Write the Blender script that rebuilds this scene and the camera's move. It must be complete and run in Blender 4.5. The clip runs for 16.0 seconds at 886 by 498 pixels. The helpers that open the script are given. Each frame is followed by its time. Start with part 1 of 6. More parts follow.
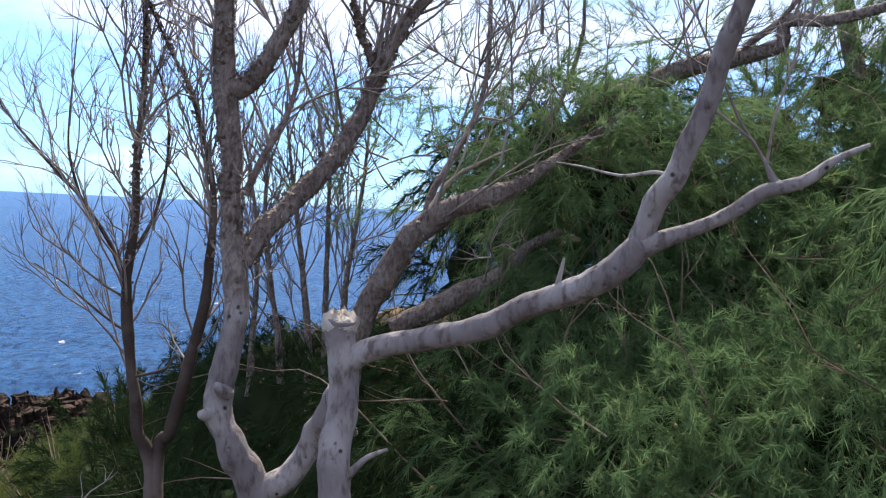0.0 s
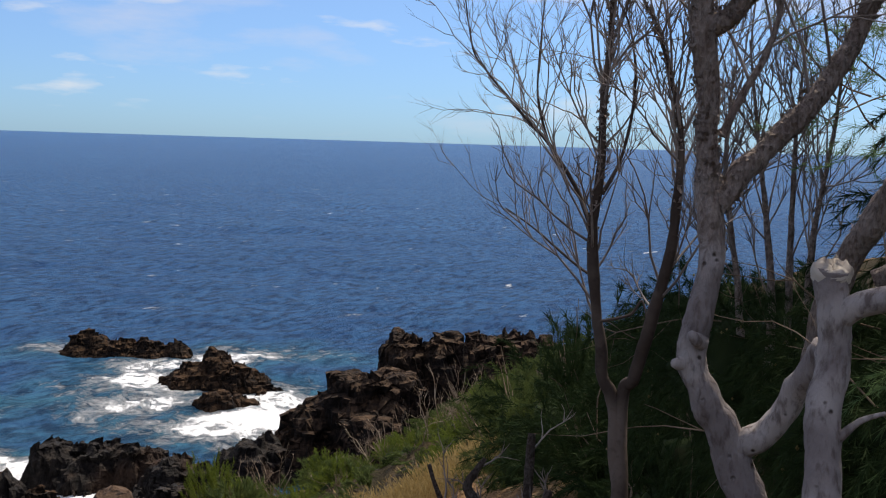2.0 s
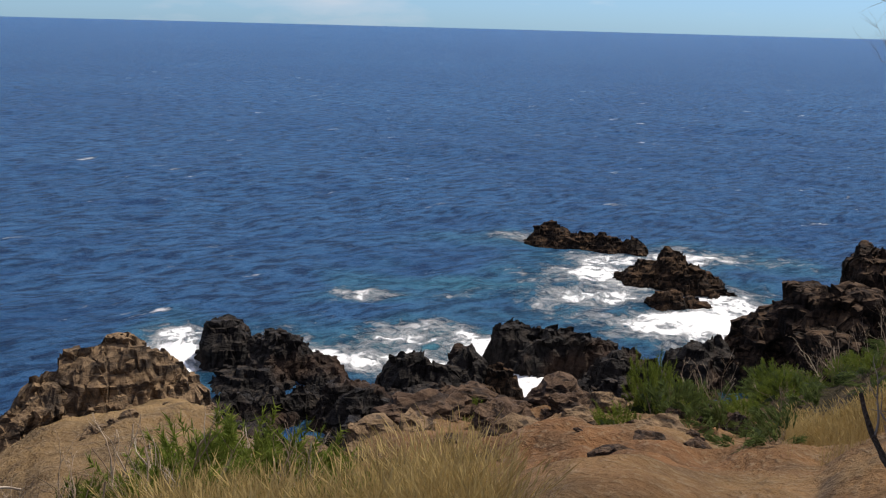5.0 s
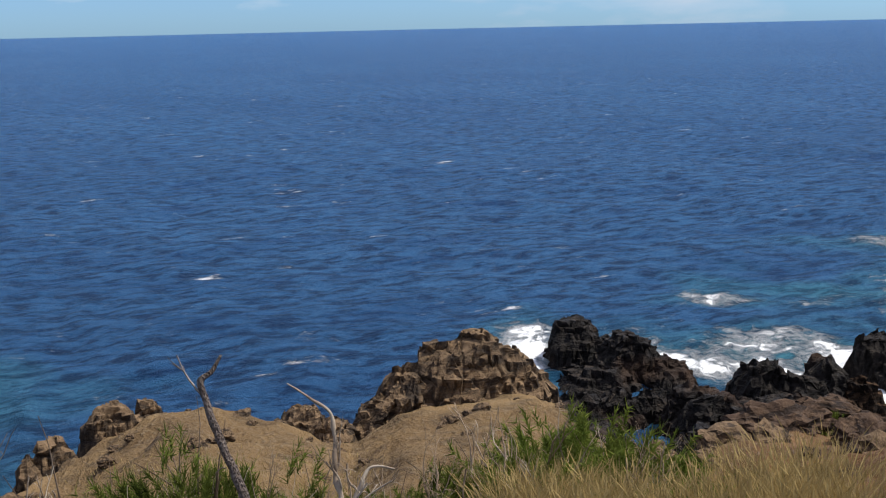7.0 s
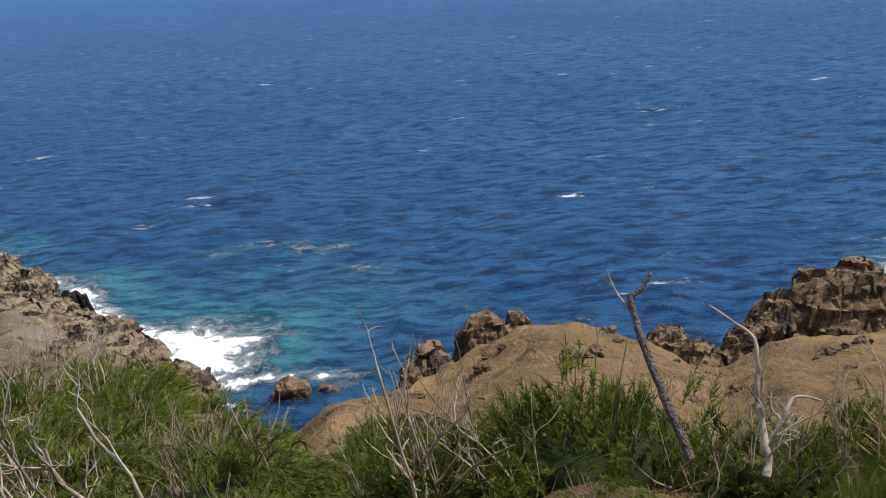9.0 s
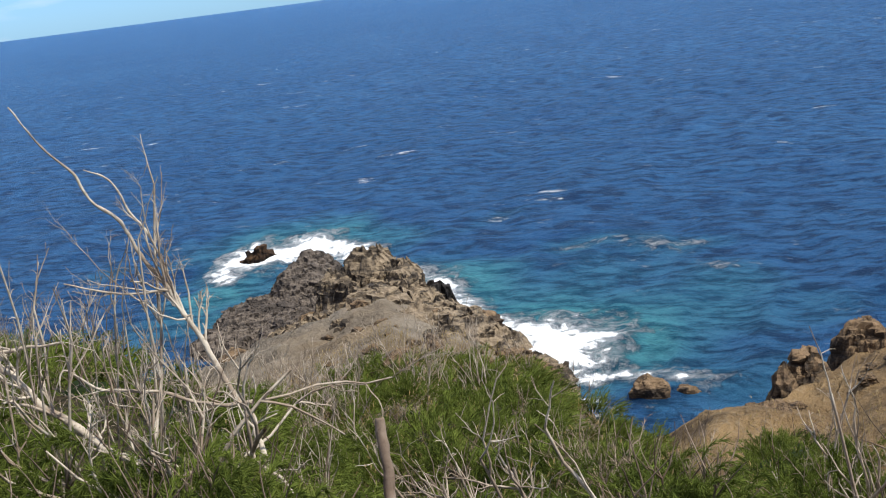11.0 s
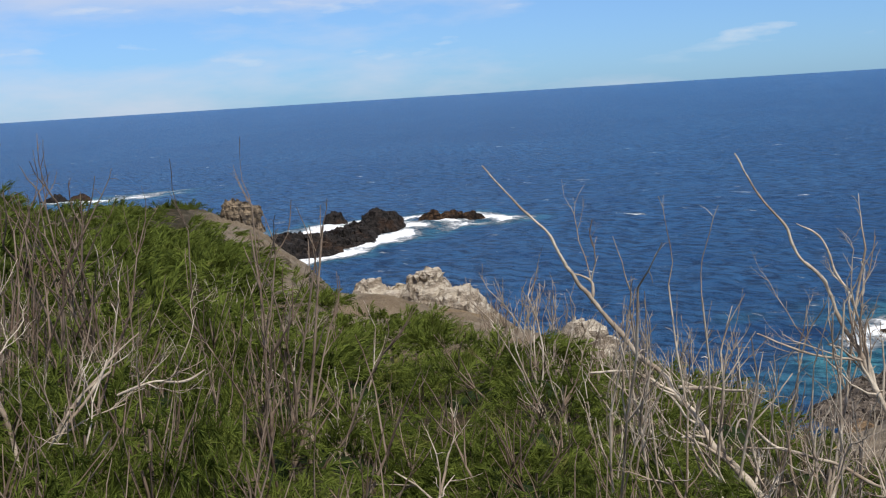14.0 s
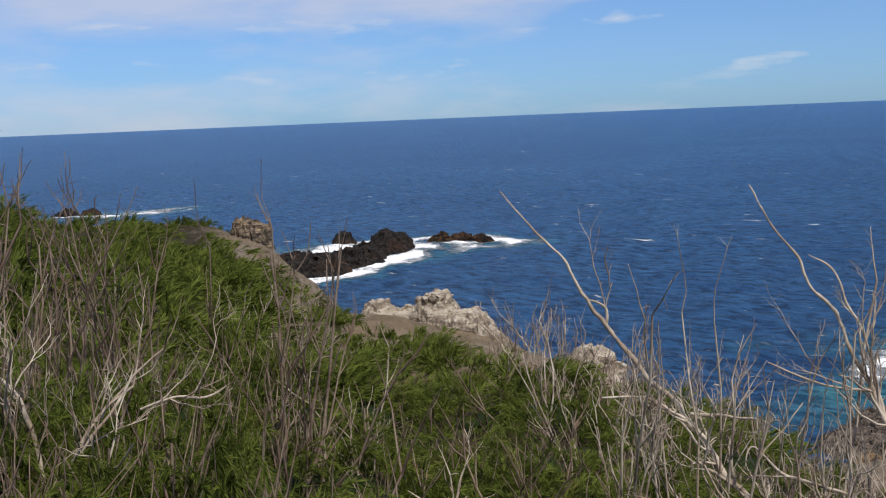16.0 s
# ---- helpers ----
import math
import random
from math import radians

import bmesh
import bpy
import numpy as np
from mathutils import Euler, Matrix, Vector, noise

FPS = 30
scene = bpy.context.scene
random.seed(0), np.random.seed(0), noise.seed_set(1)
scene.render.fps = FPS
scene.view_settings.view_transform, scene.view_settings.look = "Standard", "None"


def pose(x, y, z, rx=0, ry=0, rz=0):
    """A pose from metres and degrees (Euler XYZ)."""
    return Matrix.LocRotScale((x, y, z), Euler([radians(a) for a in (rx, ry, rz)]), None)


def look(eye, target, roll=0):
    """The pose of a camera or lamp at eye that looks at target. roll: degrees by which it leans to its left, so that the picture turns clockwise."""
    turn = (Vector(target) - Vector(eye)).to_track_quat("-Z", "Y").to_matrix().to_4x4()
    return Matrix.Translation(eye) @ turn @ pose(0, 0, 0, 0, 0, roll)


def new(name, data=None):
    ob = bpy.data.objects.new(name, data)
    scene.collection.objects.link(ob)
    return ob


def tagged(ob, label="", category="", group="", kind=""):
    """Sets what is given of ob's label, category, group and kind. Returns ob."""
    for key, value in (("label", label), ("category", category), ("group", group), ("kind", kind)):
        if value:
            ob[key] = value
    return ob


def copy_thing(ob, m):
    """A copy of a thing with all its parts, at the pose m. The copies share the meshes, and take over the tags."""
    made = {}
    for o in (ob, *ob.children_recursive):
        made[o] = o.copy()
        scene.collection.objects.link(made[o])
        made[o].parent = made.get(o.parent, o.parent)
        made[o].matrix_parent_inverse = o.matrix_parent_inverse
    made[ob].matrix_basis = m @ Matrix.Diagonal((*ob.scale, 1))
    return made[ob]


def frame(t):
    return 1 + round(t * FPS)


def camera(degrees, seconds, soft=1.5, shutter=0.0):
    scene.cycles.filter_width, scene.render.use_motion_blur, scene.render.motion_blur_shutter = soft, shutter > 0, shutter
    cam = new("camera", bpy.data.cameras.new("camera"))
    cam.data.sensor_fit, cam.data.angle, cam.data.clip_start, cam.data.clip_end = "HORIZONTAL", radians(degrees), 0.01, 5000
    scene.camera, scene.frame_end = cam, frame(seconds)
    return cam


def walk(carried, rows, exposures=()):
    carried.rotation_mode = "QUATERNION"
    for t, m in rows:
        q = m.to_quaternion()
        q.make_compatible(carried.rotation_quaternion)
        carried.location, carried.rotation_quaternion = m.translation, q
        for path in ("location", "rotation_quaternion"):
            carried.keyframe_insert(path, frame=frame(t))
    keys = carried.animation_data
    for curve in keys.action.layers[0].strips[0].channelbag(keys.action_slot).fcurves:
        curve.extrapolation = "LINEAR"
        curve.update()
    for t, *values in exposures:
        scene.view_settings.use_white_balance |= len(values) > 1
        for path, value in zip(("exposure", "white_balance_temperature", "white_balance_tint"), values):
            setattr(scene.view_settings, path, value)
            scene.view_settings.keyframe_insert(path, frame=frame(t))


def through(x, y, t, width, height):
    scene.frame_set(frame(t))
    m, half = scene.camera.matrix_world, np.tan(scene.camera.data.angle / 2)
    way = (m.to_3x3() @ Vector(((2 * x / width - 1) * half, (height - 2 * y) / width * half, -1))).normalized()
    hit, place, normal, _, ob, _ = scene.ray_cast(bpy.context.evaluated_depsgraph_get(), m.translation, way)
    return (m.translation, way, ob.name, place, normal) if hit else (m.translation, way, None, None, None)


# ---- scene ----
# ------------------------------------------------------------------ camera
cam = camera(43.99, 16.0, soft=1.15)


def held(x, y, z, yaw, pitch, roll):
    """The camera's pose: yaw to the left of +y, pitch up, roll to its left."""
    return pose(x, y, z, 90 + pitch, 0, yaw) @ pose(0, 0, 0, 0, 0, roll)


PATH = [
    (0.0, -0.000, 0.000, 16.000, 2.42, -2.12, 2.74),
    (0.5, -0.029, 0.016, 15.996, 6.52, -1.90, 3.00),
    (1.0, -0.061, 0.037, 16.001, 11.71, -3.38, 2.63),
    (1.5, -0.099, 0.060, 15.993, 18.33, -3.76, 2.29),
    (2.0, -0.138, 0.080, 15.976, 24.90, -5.68, 1.74),
    (2.5, -0.169, 0.052, 15.973, 30.33, -6.60, 1.42),
    (3.0, -0.201, 0.037, 15.966, 34.97, -8.33, 1.56),
    (3.5, -0.228, 0.033, 15.959, 39.17, -9.05, 1.32),
    (3.7, -0.234, 0.041, 15.956, 40.73, -9.67, 1.89),
    (5.8, 0.038, 0.397, 15.996, 55.64, -12.57, 1.05),
    (6.0, 0.037, 0.382, 15.995, 57.89, -12.90, 1.24),
    (6.5, -0.008, 0.303, 15.993, 62.06, -11.25, 0.33),
    (7.0, -0.034, 0.192, 15.991, 67.10, -11.53, -1.28),
    (7.5, -0.050, 0.093, 15.987, 71.18, -11.49, -2.10),
    (8.0, -0.092, -0.001, 15.980, 76.09, -12.44, -2.32),
    (8.5, -0.164, -0.087, 15.976, 80.75, -12.43, -2.34),
    (8.7, -0.195, -0.128, 15.971, 83.11, -13.53, -2.87),
    (10.8, -0.606, -1.004, 16.098, 101.26, -13.97, -7.49),
    (11.0, -0.639, -1.048, 16.106, 104.27, -13.62, -7.34),
    (11.5, -0.653, -1.130, 16.119, 111.53, -12.48, -8.28),
    (12.0, -0.627, -1.220, 16.136, 117.35, -12.04, -6.54),
    (12.5, -0.609, -1.300, 16.148, 122.62, -11.16, -4.99),
    (13.0, -0.591, -1.395, 16.153, 128.46, -10.29, -4.56),
    (13.5, -0.550, -1.479, 16.172, 133.71, -9.08, -4.42),
    (14.0, -0.528, -1.517, 16.192, 136.59, -8.13, -3.55),
    (14.5, -0.466, -1.557, 16.215, 139.80, -7.01, -2.19),
    (15.0, -0.378, -1.541, 16.241, 142.89, -5.29, -1.72),
    (15.5, -0.362, -1.498, 16.245, 140.92, -5.88, -1.87),
    (16.0, -0.391, -1.468, 16.225, 136.96, -6.97, -2.38),
]
EXPOSURES = [(0.0, 1.06, 6600, 10), (0.6, 0.90, 6700, 10), (1.1, 0.56, 6900, 10), (1.6, 0.22, 7050, 11), (2.2, 0.14, 7100, 11), (3.0, 0.16, 7100, 11), (6.0, 0.14, 6850, 10), (7.0, 0.14, 6600, 9), (9.0, 0.28, 6450, 8), (11.0, 0.44, 6400, 6), (13.0, 0.12, 6500, 7), (15.0, 0.02, 6530, 9), (16.0, -0.10, 6550, 10)]
walk(cam, [(t, held(*row)) for t, *row in PATH], EXPOSURES)

# ------------------------------------------------------------------ light
SUN_AZIMUTH, SUN_HEIGHT = -8, 57        # degrees left of +y, degrees up
world = bpy.data.worlds.new("sky")
scene.world = world
world.use_nodes = True


def sun_direction():
    a, e = radians(SUN_AZIMUTH), radians(SUN_HEIGHT)
    return Vector((-math.sin(a) * math.cos(e), math.cos(a) * math.cos(e), math.sin(e)))


def build_sky():
    nt = world.node_tree
    nt.nodes.clear()
    N = nt.nodes.new
    out, bg = N("ShaderNodeOutputWorld"), N("ShaderNodeBackground")
    sky = N("ShaderNodeTexSky")
    sky.sky_type, sky.sun_disc = "NISHITA", False
    sky.sun_elevation, sky.sun_rotation = radians(SUN_HEIGHT), radians(-SUN_AZIMUTH)
    sky.altitude, sky.air_density, sky.dust_density, sky.ozone_density = 0, 0.9, 0.1, 1.2
    co, mapping, sep = N("ShaderNodeTexCoord"), N("ShaderNodeMapping"), N("ShaderNodeSeparateXYZ")
    mapping.inputs["Scale"].default_value = (1.0, 1.0, 4.0)
    noise_a = N("ShaderNodeTexNoise")
    noise_a.inputs["Scale"].default_value, noise_a.inputs["Detail"].default_value = 3.2, 8
    noise_a.inputs["Roughness"].default_value = 0.55
    ramp = N("ShaderNodeMapRange")
    ramp.inputs["From Min"].default_value, ramp.inputs["From Max"].default_value = 0.53, 0.72
    mix = N("ShaderNodeMixRGB")
    mix.inputs["Color2"].default_value = (6.6, 6.7, 7.7, 1)
    thin = N("ShaderNodeMath")
    thin.operation = "MULTIPLY"
    thin.inputs[1].default_value = 0.62
    nt.links.new(co.outputs["Generated"], mapping.inputs["Vector"])
    nt.links.new(mapping.outputs[0], noise_a.inputs["Vector"])
    lift, total = N("ShaderNodeMapRange"), N("ShaderNodeMath")
    lift.inputs["From Min"].default_value, lift.inputs["From Max"].default_value, lift.inputs["To Max"].default_value = 0.075, 0.16, 0.24
    nt.links.new(co.outputs["Generated"], sep.inputs[0])
    nt.links.new(sep.outputs["Z"], lift.inputs["Value"])
    # a bank of cloud over the far slope, clear air over the open sea
    toward, bank, more = N("ShaderNodeVectorMath"), N("ShaderNodeMapRange"), N("ShaderNodeMath")
    toward.operation = "DOT_PRODUCT"
    toward.inputs[1].default_value = (-math.sin(radians(149)), math.cos(radians(149)), 0)
    nt.links.new(co.outputs["Generated"], toward.inputs[0])
    bank.inputs["From Min"].default_value, bank.inputs["From Max"].default_value = 0.90, 0.99
    bank.inputs["To Min"].default_value, bank.inputs["To Max"].default_value = -0.05, 0.12
    nt.links.new(toward.outputs["Value"], bank.inputs["Value"])
    nt.links.new(bank.outputs[0], more.inputs[0])
    nt.links.new(noise_a.outputs["Fac"], more.inputs[1])
    nt.links.new(more.outputs[0], total.inputs[0])
    nt.links.new(lift.outputs[0], total.inputs[1])
    nt.links.new(total.outputs[0], ramp.inputs["Value"])
    nt.links.new(ramp.outputs[0], thin.inputs[0])
    nt.links.new(thin.outputs[0], mix.inputs["Fac"])
    tint = N("ShaderNodeMixRGB")
    tint.blend_type = "MULTIPLY"
    tint.inputs["Fac"].default_value, tint.inputs["Color2"].default_value = 1.0, (0.68, 0.86, 1.19, 1)
    nt.links.new(sky.outputs[0], tint.inputs["Color1"])
    # thicker, bluer air low over the sea, and a few small far clouds
    haze, low = N("ShaderNodeMixRGB"), N("ShaderNodeMapRange")
    haze.blend_type = "MULTIPLY"
    haze.inputs["Color2"].default_value = (0.52, 0.73, 1.0, 1)
    low.inputs["From Min"].default_value, low.inputs["From Max"].default_value = 0.16, 0.0
    nt.links.new(sep.outputs["Z"], low.inputs["Value"])
    nt.links.new(low.outputs[0], haze.inputs["Fac"])
    nt.links.new(tint.outputs[0], haze.inputs["Color1"])
    puff_map, puff, cut, belt, both, clouds = N("ShaderNodeMapping"), N("ShaderNodeTexNoise"), N("ShaderNodeMapRange"), N("ShaderNodeMapRange"), N("ShaderNodeMath"), N("ShaderNodeMixRGB")
    puff_map.inputs["Scale"].default_value = (6.0, 6.0, 26.0)
    puff.inputs["Scale"].default_value, puff.inputs["Detail"].default_value = 1.7, 7
    nt.links.new(co.outputs["Generated"], puff_map.inputs["Vector"])
    nt.links.new(puff_map.outputs[0], puff.inputs["Vector"])
    cut.inputs["From Min"].default_value, cut.inputs["From Max"].default_value, cut.inputs["To Max"].default_value = 0.60, 0.72, 0.55
    nt.links.new(puff.outputs["Fac"], cut.inputs["Value"])
    belt.inputs["From Min"].default_value, belt.inputs["From Max"].default_value = 0.012, 0.035
    nt.links.new(sep.outputs["Z"], belt.inputs["Value"])
    both.operation = "MULTIPLY"
    nt.links.new(cut.outputs[0], both.inputs[0])
    nt.links.new(belt.outputs[0], both.inputs[1])
    clouds.inputs["Color2"].default_value = (7.4, 7.7, 8.2, 1)
    nt.links.new(both.outputs[0], clouds.inputs["Fac"])
    nt.links.new(haze.outputs[0], clouds.inputs["Color1"])
    nt.links.new(clouds.outputs[0], mix.inputs["Color1"])
    nt.links.new(mix.outputs[0], bg.inputs["Color"])
    bg.inputs["Strength"].default_value = 0.10
    nt.links.new(bg.outputs[0], out.inputs["Surface"])


build_sky()
sun = new("sun", bpy.data.lights.new("sun", "SUN"))
sun.data.energy, sun.data.angle, sun.data.color = 4.0, radians(0.53), (1.0, 0.95, 0.87)
sun.matrix_world = look(sun_direction() * 100, (0, 0, 0))


# ------------------------------------------------------------------ noise
def hash01(ix, iy, iz, seed):
    h = (ix.astype(np.int64) * 374761393 + iy.astype(np.int64) * 668265263 + iz.astype(np.int64) * 2147483647 + seed * 974634541) & 0xFFFFFFFF
    h = ((h ^ (h >> 13)) * 1274126177) & 0xFFFFFFFF
    h = ((h ^ (h >> 16)) * 2246822519) & 0xFFFFFFFF
    return ((h ^ (h >> 15)) & 0xFFFFFF) / float(0xFFFFFF)


def value_noise(p, seed=0):
    """Smooth noise from -1 to 1 at rows of points."""
    i = np.floor(p)
    f = p - i
    f = f * f * f * (f * (f * 6 - 15) + 10)
    i = i.astype(np.int64)
    total = 0
    for dx in (0, 1):
        for dy in (0, 1):
            for dz in (0, 1):
                w = (f[:, 0] if dx else 1 - f[:, 0]) * (f[:, 1] if dy else 1 - f[:, 1]) * (f[:, 2] if dz else 1 - f[:, 2])
                total = total + w * hash01(i[:, 0] + dx, i[:, 1] + dy, i[:, 2] + dz, seed)
    return total * 2 - 1


def fractal(p, scale, octaves=4, seed=0, gain=0.5):
    p = np.asarray(p, float)
    total, amp, s = 0, 1.0, scale
    for k in range(octaves):
        total = total + amp * value_noise(p * s + 17.3 * k, seed + k)
        amp, s = amp * gain, s * 2.03
    return total


def cells(p, seed=0):
    """Distance to the nearest and the second nearest of scattered points, and a number for the nearest."""
    i = np.floor(p).astype(np.int64)
    d1, d2, who = np.full(len(p), 9.0), np.full(len(p), 9.0), np.zeros(len(p))
    for dx in (-1, 0, 1):
        for dy in (-1, 0, 1):
            for dz in (-1, 0, 1):
                c = i + (dx, dy, dz)
                q = c + np.stack([hash01(c[:, 0], c[:, 1], c[:, 2], seed + k) for k in (1, 2, 3)], 1)
                d = np.linalg.norm(p - q, axis=1)
                near = d < d1
                d2 = np.where(near, d1, np.minimum(d2, d))
                who = np.where(near, hash01(c[:, 0], c[:, 1], c[:, 2], seed + 9), who)
                d1 = np.where(near, d, d1)
    return d1, d2, who


# ------------------------------------------------------------------ meshes
def mesh_from(name, verts, faces, smooth=True):
    """A mesh from an array of places and an array of faces, all with as many corners."""
    verts, faces = np.asarray(verts, np.float32), np.asarray(faces, np.int32)
    me = bpy.data.meshes.new(name)
    k = faces.shape[1]
    me.vertices.add(len(verts))
    me.vertices.foreach_set("co", verts.ravel())
    me.loops.add(faces.size)
    me.loops.foreach_set("vertex_index", faces.ravel())
    me.polygons.add(len(faces))
    me.polygons.foreach_set("loop_start", np.arange(0, faces.size, k, dtype=np.int32))
    me.polygons.foreach_set("use_smooth", np.full(len(faces), smooth))
    me.update(calc_edges=True)
    me.validate()
    return me


def grid_faces(rows, cols, closed=False):
    r, c = np.meshgrid(np.arange(rows - 1), np.arange(cols if closed else cols - 1), indexing="ij")
    c2 = (c + 1) % cols
    return np.stack([r * cols + c, r * cols + c2, (r + 1) * cols + c2, (r + 1) * cols + c], -1).reshape(-1, 4)


def part(name, me, material, parent, label=""):
    """One mesh object under a thing or under a part."""
    ob = new(name, me)
    me.materials.clear()
    me.materials.append(material)
    ob.parent = parent
    if label:
        tagged(ob, label)
    return ob


def add_attribute(me, name, values):
    at = me.attributes.new(name, "FLOAT", "POINT")
    at.data.foreach_set("value", np.asarray(values, np.float32))


# ------------------------------------------------------------------ materials
class Nodes:
    """Short hands to wire a material."""

    def __init__(self, name):
        self.mat = bpy.data.materials.new(name)
        self.mat.use_nodes = True
        self.nt = self.mat.node_tree
        self.nt.nodes.clear()
        self.out = self.nt.nodes.new("ShaderNodeOutputMaterial")
        self.co = self.nt.nodes.new("ShaderNodeTexCoord").outputs["Object"]

    def put(self, socket, value):
        if isinstance(value, bpy.types.NodeSocket):
            self.nt.links.new(value, socket)
        elif isinstance(value, tuple) and len(value) == 3 and socket.type == "RGBA":
            socket.default_value = (*value, 1)
        else:
            socket.default_value = value

    def noise(self, scale, detail=5, rough=0.55, stretch=None, at=None, distort=0.0):
        n = self.nt.nodes.new("ShaderNodeTexNoise")
        co = at or self.co
        if stretch:
            m = self.nt.nodes.new("ShaderNodeMapping")
            m.inputs["Scale"].default_value = stretch
            self.put(m.inputs["Vector"], co)
            co = m.outputs[0]
        self.put(n.inputs["Vector"], co)
        n.inputs["Scale"].default_value, n.inputs["Detail"].default_value = scale, detail
        n.inputs["Roughness"].default_value, n.inputs["Distortion"].default_value = rough, distort
        return n.outputs["Fac"]

    def voronoi(self, scale, feature="F1", stretch=None):
        n = self.nt.nodes.new("ShaderNodeTexVoronoi")
        n.feature = feature
        co = self.co
        if stretch:
            m = self.nt.nodes.new("ShaderNodeMapping")
            m.inputs["Scale"].default_value = stretch
            self.put(m.inputs["Vector"], co)
            co = m.outputs[0]
        self.put(n.inputs["Vector"], co)
        n.inputs["Scale"].default_value = scale
        return n.outputs["Distance"]

    def span(self, value, a, b, lo=0.0, hi=1.0):
        n = self.nt.nodes.new("ShaderNodeMapRange")
        n.interpolation_type = "SMOOTHSTEP"
        self.put(n.inputs["Value"], value)
        for key, v in (("From Min", a), ("From Max", b), ("To Min", lo), ("To Max", hi)):
            n.inputs[key].default_value = v
        return n.outputs[0]

    def math(self, op, a, b=0.0):
        n = self.nt.nodes.new("ShaderNodeMath")
        n.operation = op
        self.put(n.inputs[0], a)
        self.put(n.inputs[1], b)
        return n.outputs[0]

    def mix(self, fac, a, b):
        n = self.nt.nodes.new("ShaderNodeMixRGB")
        self.put(n.inputs["Fac"], fac)
        self.put(n.inputs["Color1"], a)
        self.put(n.inputs["Color2"], b)
        return n.outputs[0]

    def attribute(self, name):
        n = self.nt.nodes.new("ShaderNodeAttribute")
        n.attribute_name = name
        return n.outputs["Fac"]

    def steepness(self):
        g, s = self.nt.nodes.new("ShaderNodeNewGeometry"), self.nt.nodes.new("ShaderNodeSeparateXYZ")
        self.put(s.inputs[0], g.outputs["Normal"])
        return s.outputs["Z"]

    def axis(self, which):
        s = self.nt.nodes.new("ShaderNodeSeparateXYZ")
        self.put(s.inputs[0], self.co)
        return s.outputs[which]

    def random(self):
        return self.nt.nodes.new("ShaderNodeObjectInfo").outputs["Random"]

    def island(self):
        return self.nt.nodes.new("ShaderNodeNewGeometry").outputs["Random Per Island"]

    def bump(self, height, strength, distance, base=None):
        n = self.nt.nodes.new("ShaderNodeBump")
        n.inputs["Strength"].default_value, n.inputs["Distance"].default_value = strength, distance
        self.put(n.inputs["Height"], height)
        if base:
            self.put(n.inputs["Normal"], base)
        return n.outputs[0]

    def surface(self, color, rough=0.8, normal=None, specular=0.3, ior=1.45):
        b = self.nt.nodes.new("ShaderNodeBsdfPrincipled")
        self.put(b.inputs["Base Color"], color)
        self.put(b.inputs["Roughness"], rough)
        b.inputs["Specular IOR Level"].default_value = specular
        b.inputs["IOR"].default_value = ior
        if normal:
            self.put(b.inputs["Normal"], normal)
        self.nt.links.new(b.outputs[0], self.out.inputs["Surface"])
        return b

    def leafy(self, color, through=0.35, rough=0.7):
        """A thin green thing: part of the light goes through."""
        d, t, m = self.nt.nodes.new("ShaderNodeBsdfPrincipled"), self.nt.nodes.new("ShaderNodeBsdfTranslucent"), self.nt.nodes.new("ShaderNodeMixShader")
        self.put(d.inputs["Base Color"], color)
        d.inputs["Roughness"].default_value = rough
        d.inputs["Specular IOR Level"].default_value = 0.05
        self.put(t.inputs["Color"], color)
        m.inputs[0].default_value = through
        self.nt.links.new(d.outputs[0], m.inputs[1])
        self.nt.links.new(t.outputs[0], m.inputs[2])
        self.nt.links.new(m.outputs[0], self.out.inputs["Surface"])


def make_lava():
    n = Nodes("black_lava_rock")
    big, fine = n.noise(0.35, 4), n.noise(2.6, 8, 0.65)
    beds = n.noise(1.6, 7, 0.65, (0.45, 0.45, 2.2), distort=0.4)
    col = n.mix(n.span(fine, 0.35, 0.7), (0.008, 0.0068, 0.0064), (0.036, 0.029, 0.025))
    col = n.mix(n.span(big, 0.5, 0.68, 0, 0.7), col, (0.06, 0.033, 0.020))
    col = n.mix(n.math("MULTIPLY", n.span(n.steepness(), 0.55, 0.9), n.span(fine, 0.5, 0.65, 0, 0.4)), col, (0.085, 0.063, 0.045))
    height = n.math("ADD", n.math("MULTIPLY", fine, 0.8), beds)
    n.surface(col, n.span(n.noise(0.8), 0.4, 0.7, 0.65, 0.95), n.bump(height, 0.9, 0.35), 0.2)
    return n.mat


def make_brown_rock(name, dark, mid, light, bump_m=0.3):
    n = Nodes(name)
    big, fine = n.noise(0.45, 5), n.noise(3.2, 8, 0.65)
    beds = n.noise(1.8, 7, 0.65, (0.4, 0.4, 2.4), distort=0.4)
    pits = n.voronoi(3.2)
    col = n.mix(n.span(fine, 0.3, 0.7), mid, light)
    # steep faces painted darker, in place of the shade on the rocks' sides
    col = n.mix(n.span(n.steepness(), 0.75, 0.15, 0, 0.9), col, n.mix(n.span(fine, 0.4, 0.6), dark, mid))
    col = n.mix(n.span(big, 0.52, 0.66, 0, 0.75), col, dark)
    col = n.mix(n.span(beds, 0.39, 0.50, 0.85, 0.0), col, dark)
    height = n.math("ADD", n.math("MULTIPLY", fine, 0.8), n.math("ADD", beds, n.math("MULTIPLY", pits, 0.5)))
    n.surface(col, 0.9, n.bump(height, 0.8, bump_m), 0.2)
    return n.mat


